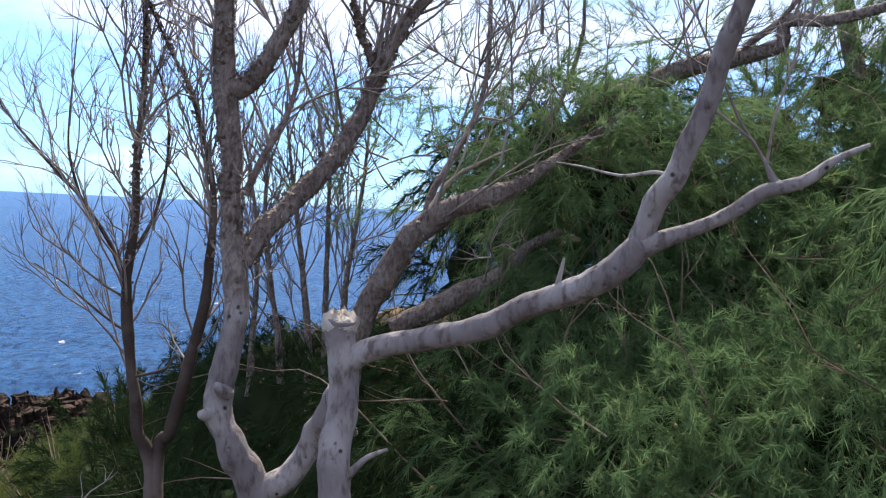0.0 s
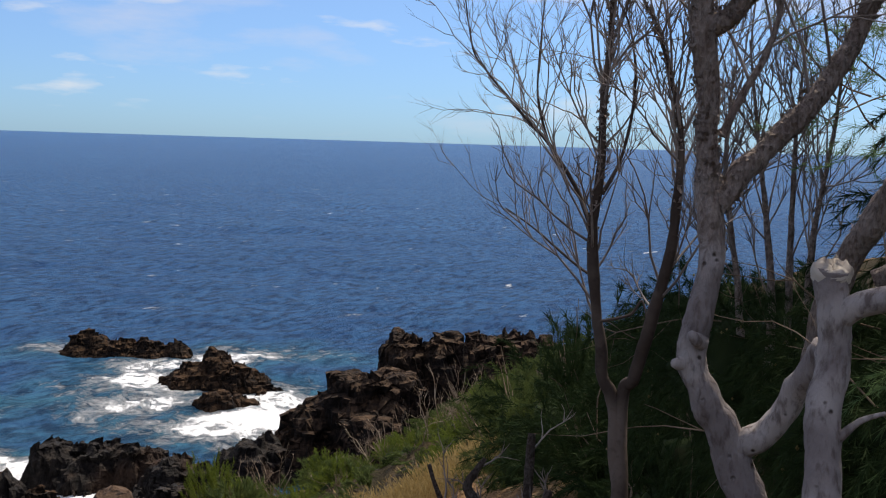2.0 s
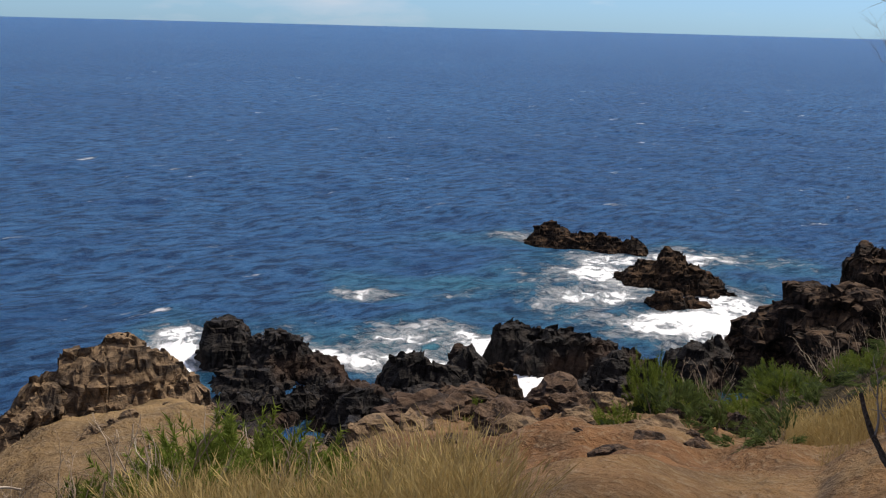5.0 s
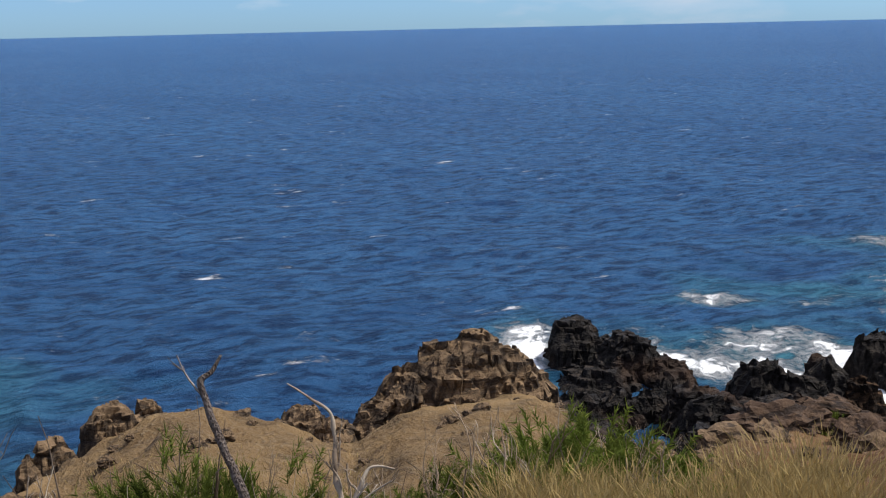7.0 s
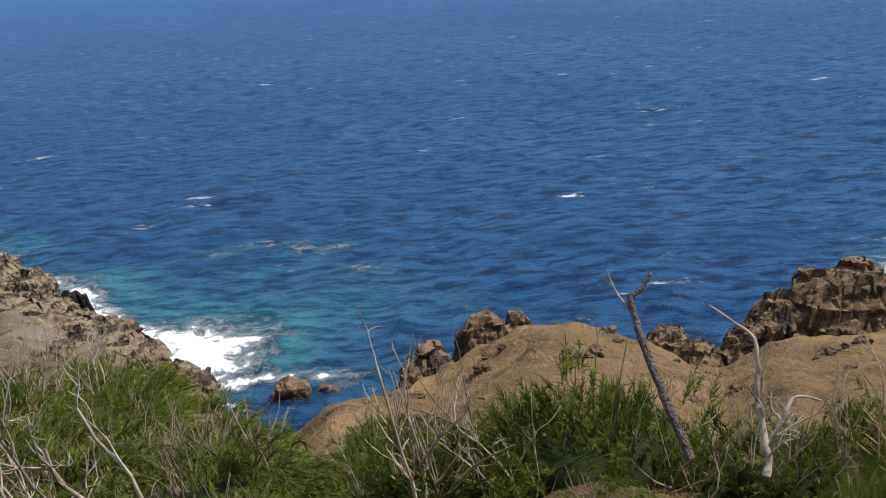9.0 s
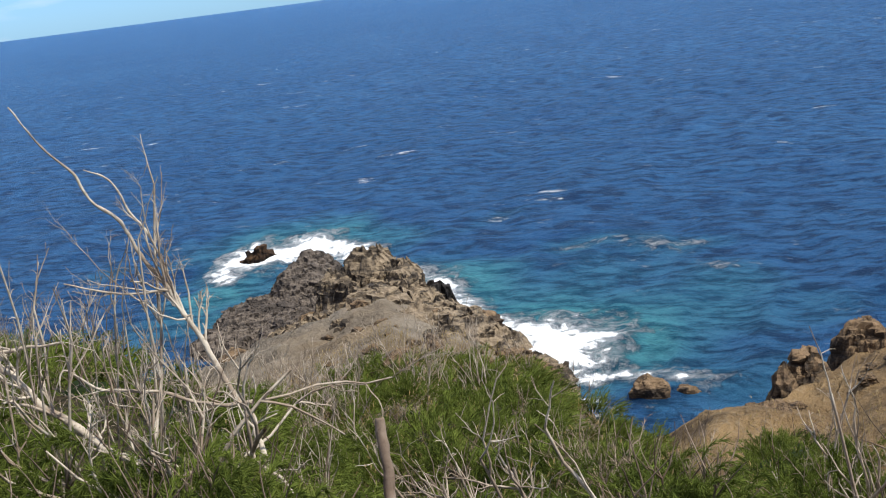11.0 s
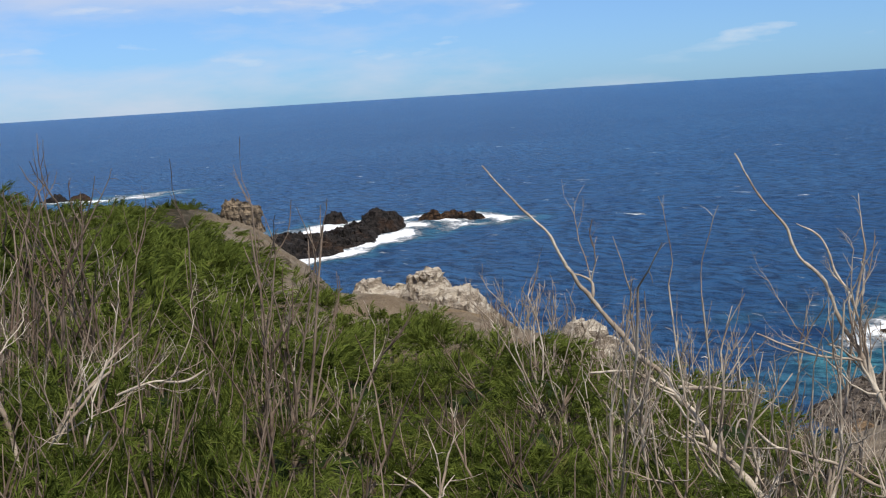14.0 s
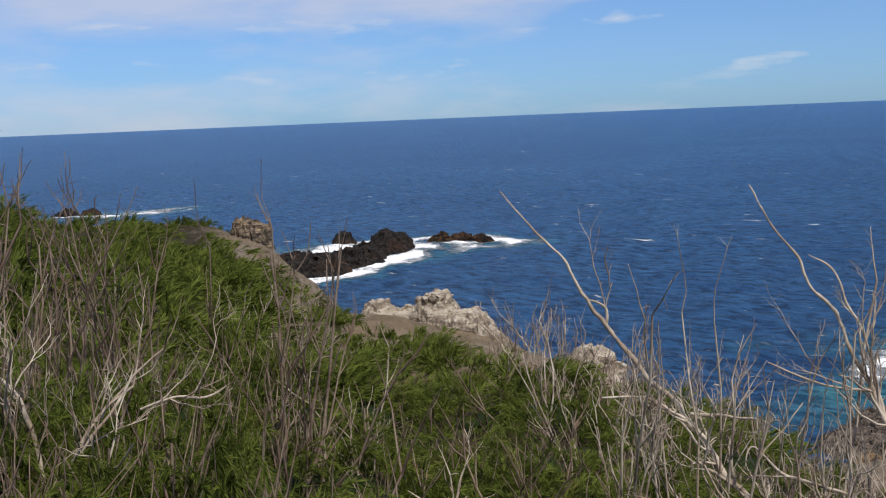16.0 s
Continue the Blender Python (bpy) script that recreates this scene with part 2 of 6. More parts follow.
def make_ground():
    """Bare tan earth with an orange track, brown rock where it is steep, litter under the scrub with the bushes' shade
    painted in.
    """
    n = Nodes("tan_earth")
    big, mid, fine = n.noise(0.16, 5), n.noise(0.9, 6), n.noise(7, 8, 0.6)
    col = n.mix(n.span(big, 0.36, 0.64), (0.265, 0.175, 0.086), (0.175, 0.112, 0.056))
    col = n.mix(n.span(n.noise(0.5, 8, 0.7), 0.48, 0.64, 0, 0.85), col, (0.110, 0.076, 0.045))
    col = n.mix(n.attribute("orange"), col, n.mix(n.span(mid, 0.35, 0.65), (0.215, 0.108, 0.050), (0.125, 0.070, 0.038)))
    col = n.mix(n.attribute("grey"), col, n.mix(n.span(mid, 0.35, 0.65), (0.235, 0.195, 0.148), (0.150, 0.124, 0.095)))
    col = n.mix(n.span(fine, 0.48, 0.75, 0, 0.5), col, (0.33, 0.265, 0.180))
    # litter tone, darkened further to stand for shade between the bushes
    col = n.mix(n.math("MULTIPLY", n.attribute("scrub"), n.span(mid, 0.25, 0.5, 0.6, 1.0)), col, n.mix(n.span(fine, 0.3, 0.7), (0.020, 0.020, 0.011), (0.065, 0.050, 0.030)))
    rock = n.mix(n.span(fine, 0.3, 0.7), (0.045, 0.036, 0.030), (0.16, 0.115, 0.08))
    col = n.mix(n.span(n.math("ADD", n.steepness(), n.math("MULTIPLY", mid, 0.3)), 0.98, 0.72), col, rock)
    height = n.math("ADD", mid, n.math("MULTIPLY", fine, 0.5))
    n.surface(col, 0.95, n.bump(height, 1.0, 0.34), 0.12)
    return n.mat


def make_sea():
    n = Nodes("sea_water")
    foam, shoal = n.attribute("foam"), n.attribute("shoal")
    lace = n.noise(1.1, 12, 0.76, distort=1.0)
    broad = n.noise(0.3, 5, 0.6, distort=0.8)
    patch = n.noise(0.012, 5)
    ripple = n.noise(0.8, 10, 0.72, (1.25, 0.55, 1), distort=0.1)
    streak = n.noise(0.14, 6, 0.65, (1.3, 0.55, 1))
    deep = n.mix(n.span(patch, 0.35, 0.7), (0.047, 0.156, 0.352), (0.063, 0.194, 0.412))
    # ripples carry painted light: dark troughs, and pale crests for sky glints
    deep = n.mix(n.span(ripple, 0.40, 0.58), (0.018, 0.055, 0.136), deep)
    deep = n.mix(n.span(streak, 0.45, 0.7, 0, 0.45), deep, (0.014, 0.074, 0.226))
    deep = n.mix(n.span(ripple, 0.60, 0.74, 0, 0.5), deep, (0.06, 0.24, 0.47))
    col = n.mix(shoal, deep, n.mix(n.span(ripple, 0.38, 0.62), (0.014, 0.130, 0.200), (0.13, 0.45, 0.49)))
    white = n.math("ADD", n.math("MULTIPLY", n.math("SUBTRACT", lace, 0.5), 2.0), n.math("MULTIPLY", n.math("SUBTRACT", broad, 0.5), 1.3))
    white = n.span(n.math("ADD", foam, white), 0.30, 0.82)
    caps = n.noise(0.2, 10, 0.74, (1.5, 0.6, 1))
    white = n.math("MAXIMUM", white, n.math("MULTIPLY", n.span(caps, 0.625, 0.665), 0.8))
    col = n.mix(white, col, (0.93, 0.945, 0.95))
    swell = n.noise(0.10, 3, 0.5, (0.6, 1.5, 1))
    chop = n.noise(0.7, 10, 0.74, (1.25, 0.55, 1))
    height = n.math("ADD", n.math("MULTIPLY", swell, 0.6), n.math("MULTIPLY", chop, 1.6))
    height = n.math("MULTIPLY", height, n.math("SUBTRACT", 1.0, n.math("MULTIPLY", white, 0.8)))
    n.surface(col, n.math("ADD", 0.42, n.math("MULTIPLY", white, 0.5)), n.bump(height, 1.0, 1.0), 0.16, 1.22)
    return n.mat


def pale_bark(n):
    broad, fine = n.noise(5, 5), n.noise(38, 6, 0.6, (1, 1, 0.35))
    knots = n.voronoi(22)
    col = n.mix(n.span(broad, 0.35, 0.65), (0.20, 0.172, 0.168), (0.36, 0.325, 0.312))
    col = n.mix(n.span(fine, 0.46, 0.68, 0, 0.85), col, (0.11, 0.085, 0.078))
    col = n.mix(n.math("MULTIPLY", n.span(knots, 0.2, 0.06), n.span(broad, 0.45, 0.58)), col, (0.05, 0.038, 0.034))
    return col, n.math("ADD", fine, n.span(knots, 0.0, 0.2, 0, 0.6))


def rough_bark(n):
    broad, fine = n.noise(9, 6, 0.65), n.noise(60, 9, 0.75, (1, 1, 0.3))
    flakes = n.voronoi(70, "F1", (1, 1, 0.5))
    col = n.mix(n.span(broad, 0.35, 0.65), (0.25, 0.19, 0.16), (0.40, 0.33, 0.29))
    col = n.mix(n.span(fine, 0.45, 0.68), col, (0.115, 0.080, 0.066))
    col = n.mix(n.span(flakes, 0.42, 0.6, 0, 0.15), col, (0.46, 0.40, 0.36))
    return col, n.math("ADD", fine, flakes)


def make_bark(name, maker, strength, depth, shade=1.0):
    n = Nodes(name)
    col, height = maker(n)
    if shade < 1:
        col = n.mix(1 - shade, col, (0.012, 0.008, 0.006))
    n.surface(col, 0.88, n.bump(height, strength, depth), 0.18)
    return n.mat


def make_mixed_bark():
    """Smooth pale skin low on the trunk, flaking brown bark from shoulder height on."""
    n = Nodes("pale_bark_flaking_above")
    a, ha = pale_bark(n)
    b, hb = rough_bark(n)
    up = n.span(n.math("ADD", n.axis("Z"), n.math("MULTIPLY", n.noise(7, 5), 0.5)), 15.85, 16.12)
    n.surface(n.mix(up, a, b), 0.88, n.bump(n.math("ADD", ha, n.math("MULTIPLY", hb, up)), 0.9, 0.025), 0.18)
    return n.mat


def make_twig(name, a, b):
    n = Nodes(name)
    f = n.noise(30, 4)
    col = n.mix(n.span(n.noise(3), 0.35, 0.65), a, b)
    col = n.mix(n.span(f, 0.5, 0.75, 0, 0.5), col, (a[0] * 0.4, a[1] * 0.35, a[2] * 0.32))
    n.surface(col, 0.85, n.bump(f, 0.4, 0.01), 0.2)
    return n.mat


def make_green(name, dark, light, dry, through=0.35):
    n = Nodes(name)
    tufts = n.span(n.noise(4.5, 3), 0.36, 0.64)
    col = n.mix(n.math("ADD", n.math("MULTIPLY", n.island(), 0.5), n.math("MULTIPLY", tufts, 0.5)), dark, light)
    col = n.mix(n.span(n.noise(1.3, 3), 0.40, 0.65, 0, 0.45), col, light)
    col = n.mix(n.span(n.noise(2.1, 3), 0.6, 0.75, 0, 0.5), col, dry)
    n.leafy(col, through)
    return n.mat


M = {
    "lava": make_lava(),
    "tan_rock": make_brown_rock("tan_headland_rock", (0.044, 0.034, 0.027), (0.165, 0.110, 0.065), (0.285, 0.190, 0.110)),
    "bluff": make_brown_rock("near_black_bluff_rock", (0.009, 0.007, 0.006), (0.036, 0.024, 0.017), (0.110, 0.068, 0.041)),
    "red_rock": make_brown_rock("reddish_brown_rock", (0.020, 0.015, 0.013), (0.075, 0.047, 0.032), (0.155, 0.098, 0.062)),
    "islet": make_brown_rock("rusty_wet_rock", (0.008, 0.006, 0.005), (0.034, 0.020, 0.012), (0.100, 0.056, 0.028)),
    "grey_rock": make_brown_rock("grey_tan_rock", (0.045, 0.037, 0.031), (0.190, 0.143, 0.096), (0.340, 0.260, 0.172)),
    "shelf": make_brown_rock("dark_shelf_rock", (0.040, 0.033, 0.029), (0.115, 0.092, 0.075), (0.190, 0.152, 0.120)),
    "limestone": make_brown_rock("bleached_pale_rock", (0.24, 0.19, 0.14), (0.42, 0.355, 0.275), (0.54, 0.475, 0.385)),
    "ground": make_ground(),
    "sea": make_sea(),
    "pale_bark": make_bark("pale_grey_bark", pale_bark, 0.6, 0.02),
    "rough_bark": make_bark("flaking_brown_bark", rough_bark, 1.0, 0.03),
    "mixed_bark": make_mixed_bark(),
    "cut_wood": make_twig("weathered_cut_wood", (0.34, 0.29, 0.24), (0.50, 0.45, 0.39)),
    "dead_twig": make_twig("bleached_dead_twig", (0.19, 0.132, 0.092), (0.43, 0.34, 0.25)),
    "bleached": make_twig("bleached_dead_wood", (0.27, 0.205, 0.15), (0.55, 0.47, 0.375)),
    "brown_twig": make_twig("brown_dead_twig", (0.13, 0.088, 0.062), (0.29, 0.22, 0.165)),
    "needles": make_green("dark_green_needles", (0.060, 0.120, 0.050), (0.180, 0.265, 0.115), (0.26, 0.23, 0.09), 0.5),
    # the same needles painted darker, for foliage that stands in shade
    "shade_needles": make_green("shaded_green_needles", (0.012, 0.026, 0.010), (0.042, 0.066, 0.022), (0.08, 0.075, 0.03), 0.14),
    "scrub": make_green("scrub_needles", (0.010, 0.021, 0.004), (0.175, 0.212, 0.040), (0.21, 0.165, 0.065), 0.25),
    "shrub": make_green("bright_shrub_leaves", (0.075, 0.115, 0.018), (0.20, 0.235, 0.045), (0.18, 0.15, 0.05)),
    # near-black green of the filler cores: shade between the leaves, put into colour
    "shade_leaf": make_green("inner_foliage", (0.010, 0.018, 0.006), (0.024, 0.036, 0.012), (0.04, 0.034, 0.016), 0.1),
    "grey_twig": make_twig("grey_bare_twig", (0.17, 0.138, 0.122), (0.35, 0.30, 0.27)),
    # bare tree's bark, with the shade it stands in painted into the brown
    "shaded_bark": make_twig("shaded_brown_bark", (0.055, 0.040, 0.032), (0.13, 0.10, 0.082)),
    "snag_bark": make_bark("brown_split_bark", rough_bark, 1.0, 0.03, 0.62),
    # rough bark mixed towards black: deep shade on the stubs, as colour
    "stub_bark": make_bark("shaded_split_bark", rough_bark, 1.0, 0.04, 0.30),
    "cones": make_twig("brown_cones", (0.20, 0.13, 0.05), (0.38, 0.30, 0.12)),
    "olive": make_green("olive_grey_scrub", (0.042, 0.068, 0.022), (0.135, 0.168, 0.052), (0.20, 0.16, 0.09), 0.35),
    "straw": make_green("dry_straw", (0.27, 0.185, 0.065), (0.48, 0.36, 0.16), (0.33, 0.23, 0.10), 0.3),
}

# ------------------------------------------------------------------ the land, by bearing from the lookout
EYE_GROUND = 14.3
COAST = [  # bearing left of +y, distance of the cliff's edge, height of the edge over the sea
    (-150, 300, 24), (-60, 250, 21), (-20, 110, 13), (5, 62, 10), (15, 50, 8.2), (22, 45, 6), (28, 38, 4.8), (33, 31, 5.8),
    (37, 27, 7.0), (44, 25, 7.2), (50, 24.5, 7.0), (54, 23.8, 6.5), (58, 28, 5.4), (62, 34, 4.1), (69, 35, 3.6),
]
COAST += [
    (72, 31.5, 3.7), (76, 34.5, 3.7), (80, 35.5, 3.8), (82.5, 35.5, 3.5), (84, 35, 3.2), (85.5, 33.5, 3.4), (88, 29.5, 4.6), (90.5, 25, 6.1), (93.5, 24, 6.3), (96.5, 27, 4.4), (98.5, 33, 2.2), (100.5, 39, 1.4),
    (103, 43, 1.8), (105, 45, 2.3), (109, 49, 3.2), (113, 50, 2.0), (117, 47, 1.5), (119.5, 40, 3.2), (121.5, 34, 5.0), (125, 31, 7.0), (130, 33, 7.6), (134, 40, 7.8),
]
COAST += [(139, 48, 7.4), (143, 55, 7.0), (145.6, 70, 7.6), (147, 80, 8.1), (150, 98, 8.0), (156, 112, 7.2), (166, 130, 11), (182, 200, 18), (210, 300, 24)]
FALL = [(-150, 1.2), (0, 1.1), (9, 1.0), (20, 0.86), (33, 0.95), (40, 1.0), (57, 1.0), (62, 0.9), (95, 0.9), (97, 1.0), (100, 1.05), (104, 0.9), (108, 0.76), (114, 0.76), (119, 1.0), (125, 1.3), (131, 1.15), (140, 1.03), (143, 1.03), (147, 0.86), (151, 0.92), (156, 1.15), (162, 1.28), (210, 1.3)]


def bearing(x, y):
    a = np.degrees(np.arctan2(-np.asarray(x, float), np.asarray(y, float)))
    return np.where(a < -150, a + 360, a)


def spot(a, r, z=0.0):
    """The place at a bearing and a distance."""
    return Vector((-math.sin(radians(a)) * r, math.cos(radians(a)) * r, z))


def coast(a):
    """Distance and height of the edge, and how the slope to it falls, at bearings."""
    t = np.array(COAST, float)
    f = np.array(FALL, float)
    a = np.asarray(a, float)
    re, ze = np.interp(a, t[:, 0], t[:, 1]), np.interp(a, t[:, 0], t[:, 2])
    p = np.stack([np.sin(np.radians(a)), np.cos(np.radians(a)), 0 * a], -1)
    re = re * (1 + 0.025 * fractal(p, 9.0, 4, 31))
    return re, ze, np.interp(a, f[:, 0], f[:, 1])


def ground_z(x, y):
    x, y = np.atleast_1d(np.asarray(x, float)), np.atleast_1d(np.asarray(y, float))
    re, ze, fall = coast(bearing(x, y))
    r = np.hypot(x, y)
    u = r / re
    z = EYE_GROUND + (ze - EYE_GROUND) * np.minimum(u, 1) ** fall
    w = np.clip((r - 2) / 6, 0, 1)
    z = z * w + (EYE_GROUND - 0.30 * r) * (1 - w)
    z = z - np.clip((r - re) / 2.6, 0, 1.4) * (ze + 2.5)
    p = np.stack([x, y, 0 * x], -1)
    bumps = 0.32 * fractal(p, 0.16, 4, 3) + 0.07 * (1 + np.clip((r - 12) / 6, 0, 1)) * fractal(p, 1.1, 3, 8) + 0.12 * np.abs(fractal(p, 0.55, 3, 12)) - 0.30 * np.clip((r - 12) / 10, 0, 1) * np.abs(fractal(p, 0.33, 4, 15))
    return z + bumps * np.clip(r / 6, 0, 1) * np.clip((re + 3 - r) / 4, 0, 1)


def height_at(x, y):
    return float(ground_z(x, y)[0])


def window(a, lo, hi, soft):
    return np.clip((a - lo) / soft, 0, 1) * np.clip((hi - a) / soft, 0, 1)


def build_land():
    az = np.concatenate([np.arange(-150, -16, 3.0), np.arange(-16, 166, 0.3), np.arange(166, 210, 3.0)])
    inner, lip = np.concatenate([[0.0, 0.003, 0.01], np.linspace(0.02, 1, 165)]), np.linspace(0, 1, 34)[1:]
    rows = []
    re, ze, fall = coast(az)
    a = np.radians(az)
    for u in inner:
        r = re * u
        x, y = -np.sin(a) * r, np.cos(a) * r
        rows.append(np.stack([x, y, ground_z(x, y)], -1))
    top = rows[-1][:, 2]
    for s in lip:
        p = np.stack([-np.sin(a) * re, np.cos(a) * re, np.full_like(a, -7 * s)], -1)
        crag = 1.1 * fractal(p, 0.35, 4, 41) + 0.9 * (0.5 - cells(p * 0.5, 5)[0])
        r = re + 2.6 * s ** 0.8 + crag * min(1, s * 3)
        z = top + (-3.5 - top) * s + 0.35 * np.sin(s * 30 + 3 * fractal(p, 0.2, 2, 6)) * s * (1 - s) * 2
        rows.append(np.stack([-np.sin(a) * r, np.cos(a) * r, z], -1))
    v = np.concatenate(rows)
    me = mesh_from("ground", v, grid_faces(len(rows), len(az), closed=True)[:, ::-1])
    b, r = bearing(v[:, 0], v[:, 1]), np.hypot(v[:, 0], v[:, 1])
    p = v * (1, 1, 0)
    wob = fractal(p, 0.3, 4, 77)
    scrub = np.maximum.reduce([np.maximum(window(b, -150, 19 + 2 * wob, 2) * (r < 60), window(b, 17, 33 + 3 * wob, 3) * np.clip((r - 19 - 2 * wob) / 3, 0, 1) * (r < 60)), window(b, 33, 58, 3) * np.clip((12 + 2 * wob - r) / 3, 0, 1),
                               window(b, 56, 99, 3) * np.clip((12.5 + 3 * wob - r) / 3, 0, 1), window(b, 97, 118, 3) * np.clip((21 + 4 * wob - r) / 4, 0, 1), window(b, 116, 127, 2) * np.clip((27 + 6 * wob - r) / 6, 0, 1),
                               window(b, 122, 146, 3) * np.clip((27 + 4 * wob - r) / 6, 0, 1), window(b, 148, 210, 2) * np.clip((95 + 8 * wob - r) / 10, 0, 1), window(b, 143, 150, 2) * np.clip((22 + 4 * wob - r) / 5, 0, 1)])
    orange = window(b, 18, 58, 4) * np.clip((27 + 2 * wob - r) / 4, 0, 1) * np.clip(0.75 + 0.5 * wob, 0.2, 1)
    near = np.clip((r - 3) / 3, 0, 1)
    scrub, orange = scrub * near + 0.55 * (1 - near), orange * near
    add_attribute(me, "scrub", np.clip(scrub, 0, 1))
    add_attribute(me, "orange", orange)
    add_attribute(me, "grey", window(b, 96, 166, 5) * np.clip((r - 12) / 8, 0, 1) * np.clip(0.8 + 0.4 * wob, 0.3, 1))
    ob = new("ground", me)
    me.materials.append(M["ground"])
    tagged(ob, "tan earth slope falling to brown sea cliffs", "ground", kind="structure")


build_land()

# patches of surf: bearing, distance, half width across, half depth along, how white
SURF = [
    (44.6, 84, 5, 3, 0.6), (40, 72, 8, 5.5, 0.85), (40.5, 66, 7, 4.5, 0.8), (36, 61.5, 6, 5, 1.0), (33.8, 66, 4, 8, 0.9), (35.5, 80, 8, 3.5, 0.75), (38.5, 77, 8, 3, 0.8),
    (52.5, 64, 4.2, 1.8, 0.8), (47.5, 64.5, 3.5, 1.2, 0.45), (49.5, 56, 6, 3.5, 0.78), (51.5, 52, 5, 2.6, 0.9), (45, 53.5, 3.5, 3, 0.95), (43, 48.5, 2.6, 4.5, 1.1), (46.5, 50, 4, 2.5, 0.9),
    (54, 52.5, 4.5, 2.8, 0.85), (62.3, 52.5, 1.8, 5, 1.0), (56.5, 56, 3, 1.5, 0.45), (54.5, 44.5, 1.4, 2, 0.9),
]
SURF += [  # the cove and the second headland
    (99.6, 45.5, 2.2, 4.5, 1.1), (101.0, 47.5, 2.8, 4.0, 1.0), (103.2, 49.5, 2.2, 2.2, 1.0), (104.6, 52.5, 1.6, 2.6, 1.0), (105.6, 56.5, 1.5, 3.5, 0.95), (106.8, 62, 2.0, 3.5, 0.7), (98.2, 42, 1.6, 2.0, 0.95), (96.2, 42.2, 2.6, 1.3, 0.9), (93.6, 41.8, 2.0, 1.2, 0.7),
    (98.0, 49.5, 3.0, 3.0, 0.5), (114.2, 72, 4.6, 4.5, 1.3), (111.8, 72.5, 4.0, 4.0, 1.25), (109.6, 70, 3.0, 3.5, 0.95), (116.4, 68, 2.0, 4.0, 0.9), (93, 62, 2.6, 1.4, 0.5), (96.5, 64, 2.6, 1.2, 0.5), (98.2, 63, 1.6, 1.0, 0.55),
    (91, 57.5, 2.4, 1, 0.45), (102, 45, 1.4, 1.4, 0.9),
]
SURF += [  # the far reef
    (145.4, 113, 5, 3, 1.3), (144, 116, 5, 3, 1.3), (142.7, 119, 5, 3, 1.3), (141.4, 123, 5, 3.5, 1.3), (140.0, 128, 4.5, 4, 1.3), (138.8, 132, 4, 4, 1.25), (138.2, 137, 5, 4, 1.2), (142.4, 137, 8, 6, 1.25), (140.2, 141, 6, 4, 1.2), (136.4, 138, 7, 2.5, 1.2), (134.6, 141, 6, 3, 1.15), (137, 144, 8, 2.5, 1.1), (153.4, 219, 15, 7, 1.2), (151.6, 226, 8, 4, 1.0),
]
SURF += [(30.5, 60, 7, 3, 0.8), (33.0, 61, 4, 3, 1.1), (36, 57, 3, 3, 0.6)]
# shallow turquoise water: bearing, distance, half width, half depth, strength
SHOALS = [(100.5, 47, 5.5, 8, 1.15), (105, 56, 4, 8, 0.75), (117, 64, 4, 8, 0.8), (96, 50, 8, 9, 0.45), (112, 74, 9, 7, 0.7), (49.5, 55, 8, 4, 0.6), (46, 68, 9, 3, 0.45), (57, 53, 5, 3, 0.5), (43, 60, 8, 5, 0.25), (36, 66, 8, 10, 0.35)]


def build_sea():
    az = np.concatenate([np.arange(-150, -16, 4.0), np.arange(-16, 166, 0.36), np.arange(166, 210, 4.0)])
    r = np.concatenate([[5, 12], 20 * (4990 / 20) ** np.linspace(0, 1, 280)])
    A, R = np.meshgrid(np.radians(az), r)
    v = np.stack([-np.sin(A) * R, np.cos(A) * R, 0 * A], -1).reshape(-1, 3)
    b, rr = np.degrees(A).ravel(), R.ravel()
    w = v + np.stack([fractal(v, 0.11, 2, 61), fractal(v, 0.11, 2, 62), 0 * rr], -1) * 2.0
    swell = 0.34 * fractal(w * (0.7, 1.35, 1), 0.055, 2, 50) + 0.15 * (0.6 - 2.0 * np.abs(fractal(w * (0.8, 1.3, 1), 0.2, 3, 52)))
    near = np.clip(400 / rr - 0.4, 0, 1)
    v[:, 2] = swell * near
    foam = np.zeros(len(v))
    shoal = np.zeros(len(v))
    ragged = 1 + 0.45 * fractal(v, 0.22, 3, 90)
    for a, d, across, along, white in SURF:
        u = np.sqrt((np.radians(b - a) * d / across) ** 2 + ((rr - d) / along) ** 2) / ragged
        foam = np.maximum(foam, white * np.clip(1.25 - u, 0, 1))
        shoal = np.maximum(shoal, np.clip(1.0 - u / 1.7, 0, 1) * (0.1 + 0.6 * white))
    for a, d, across, along, strength in SHOALS:
        u = np.sqrt((np.radians(b - a) * d / across) ** 2 + ((rr - d) / along) ** 2) / ragged
        shoal = np.maximum(shoal, strength * np.clip(1.35 - u, 0, 1))
    v[:, 2] += 0.25 * np.clip(foam, 0, 1) * np.abs(fractal(v, 0.7, 3, 93))
    me = mesh_from("sea", v, grid_faces(len(r), len(az), closed=True)[:, ::-1])
    add_attribute(me, "foam", foam)
    add_attribute(me, "shoal", np.clip(shoal, 0, 0.85))
    ob = new("sea", me)
    me.materials.append(M["sea"])
    tagged(ob, "deep blue choppy sea with white surf on the rocks", "sea", kind="structure")


build_sea()


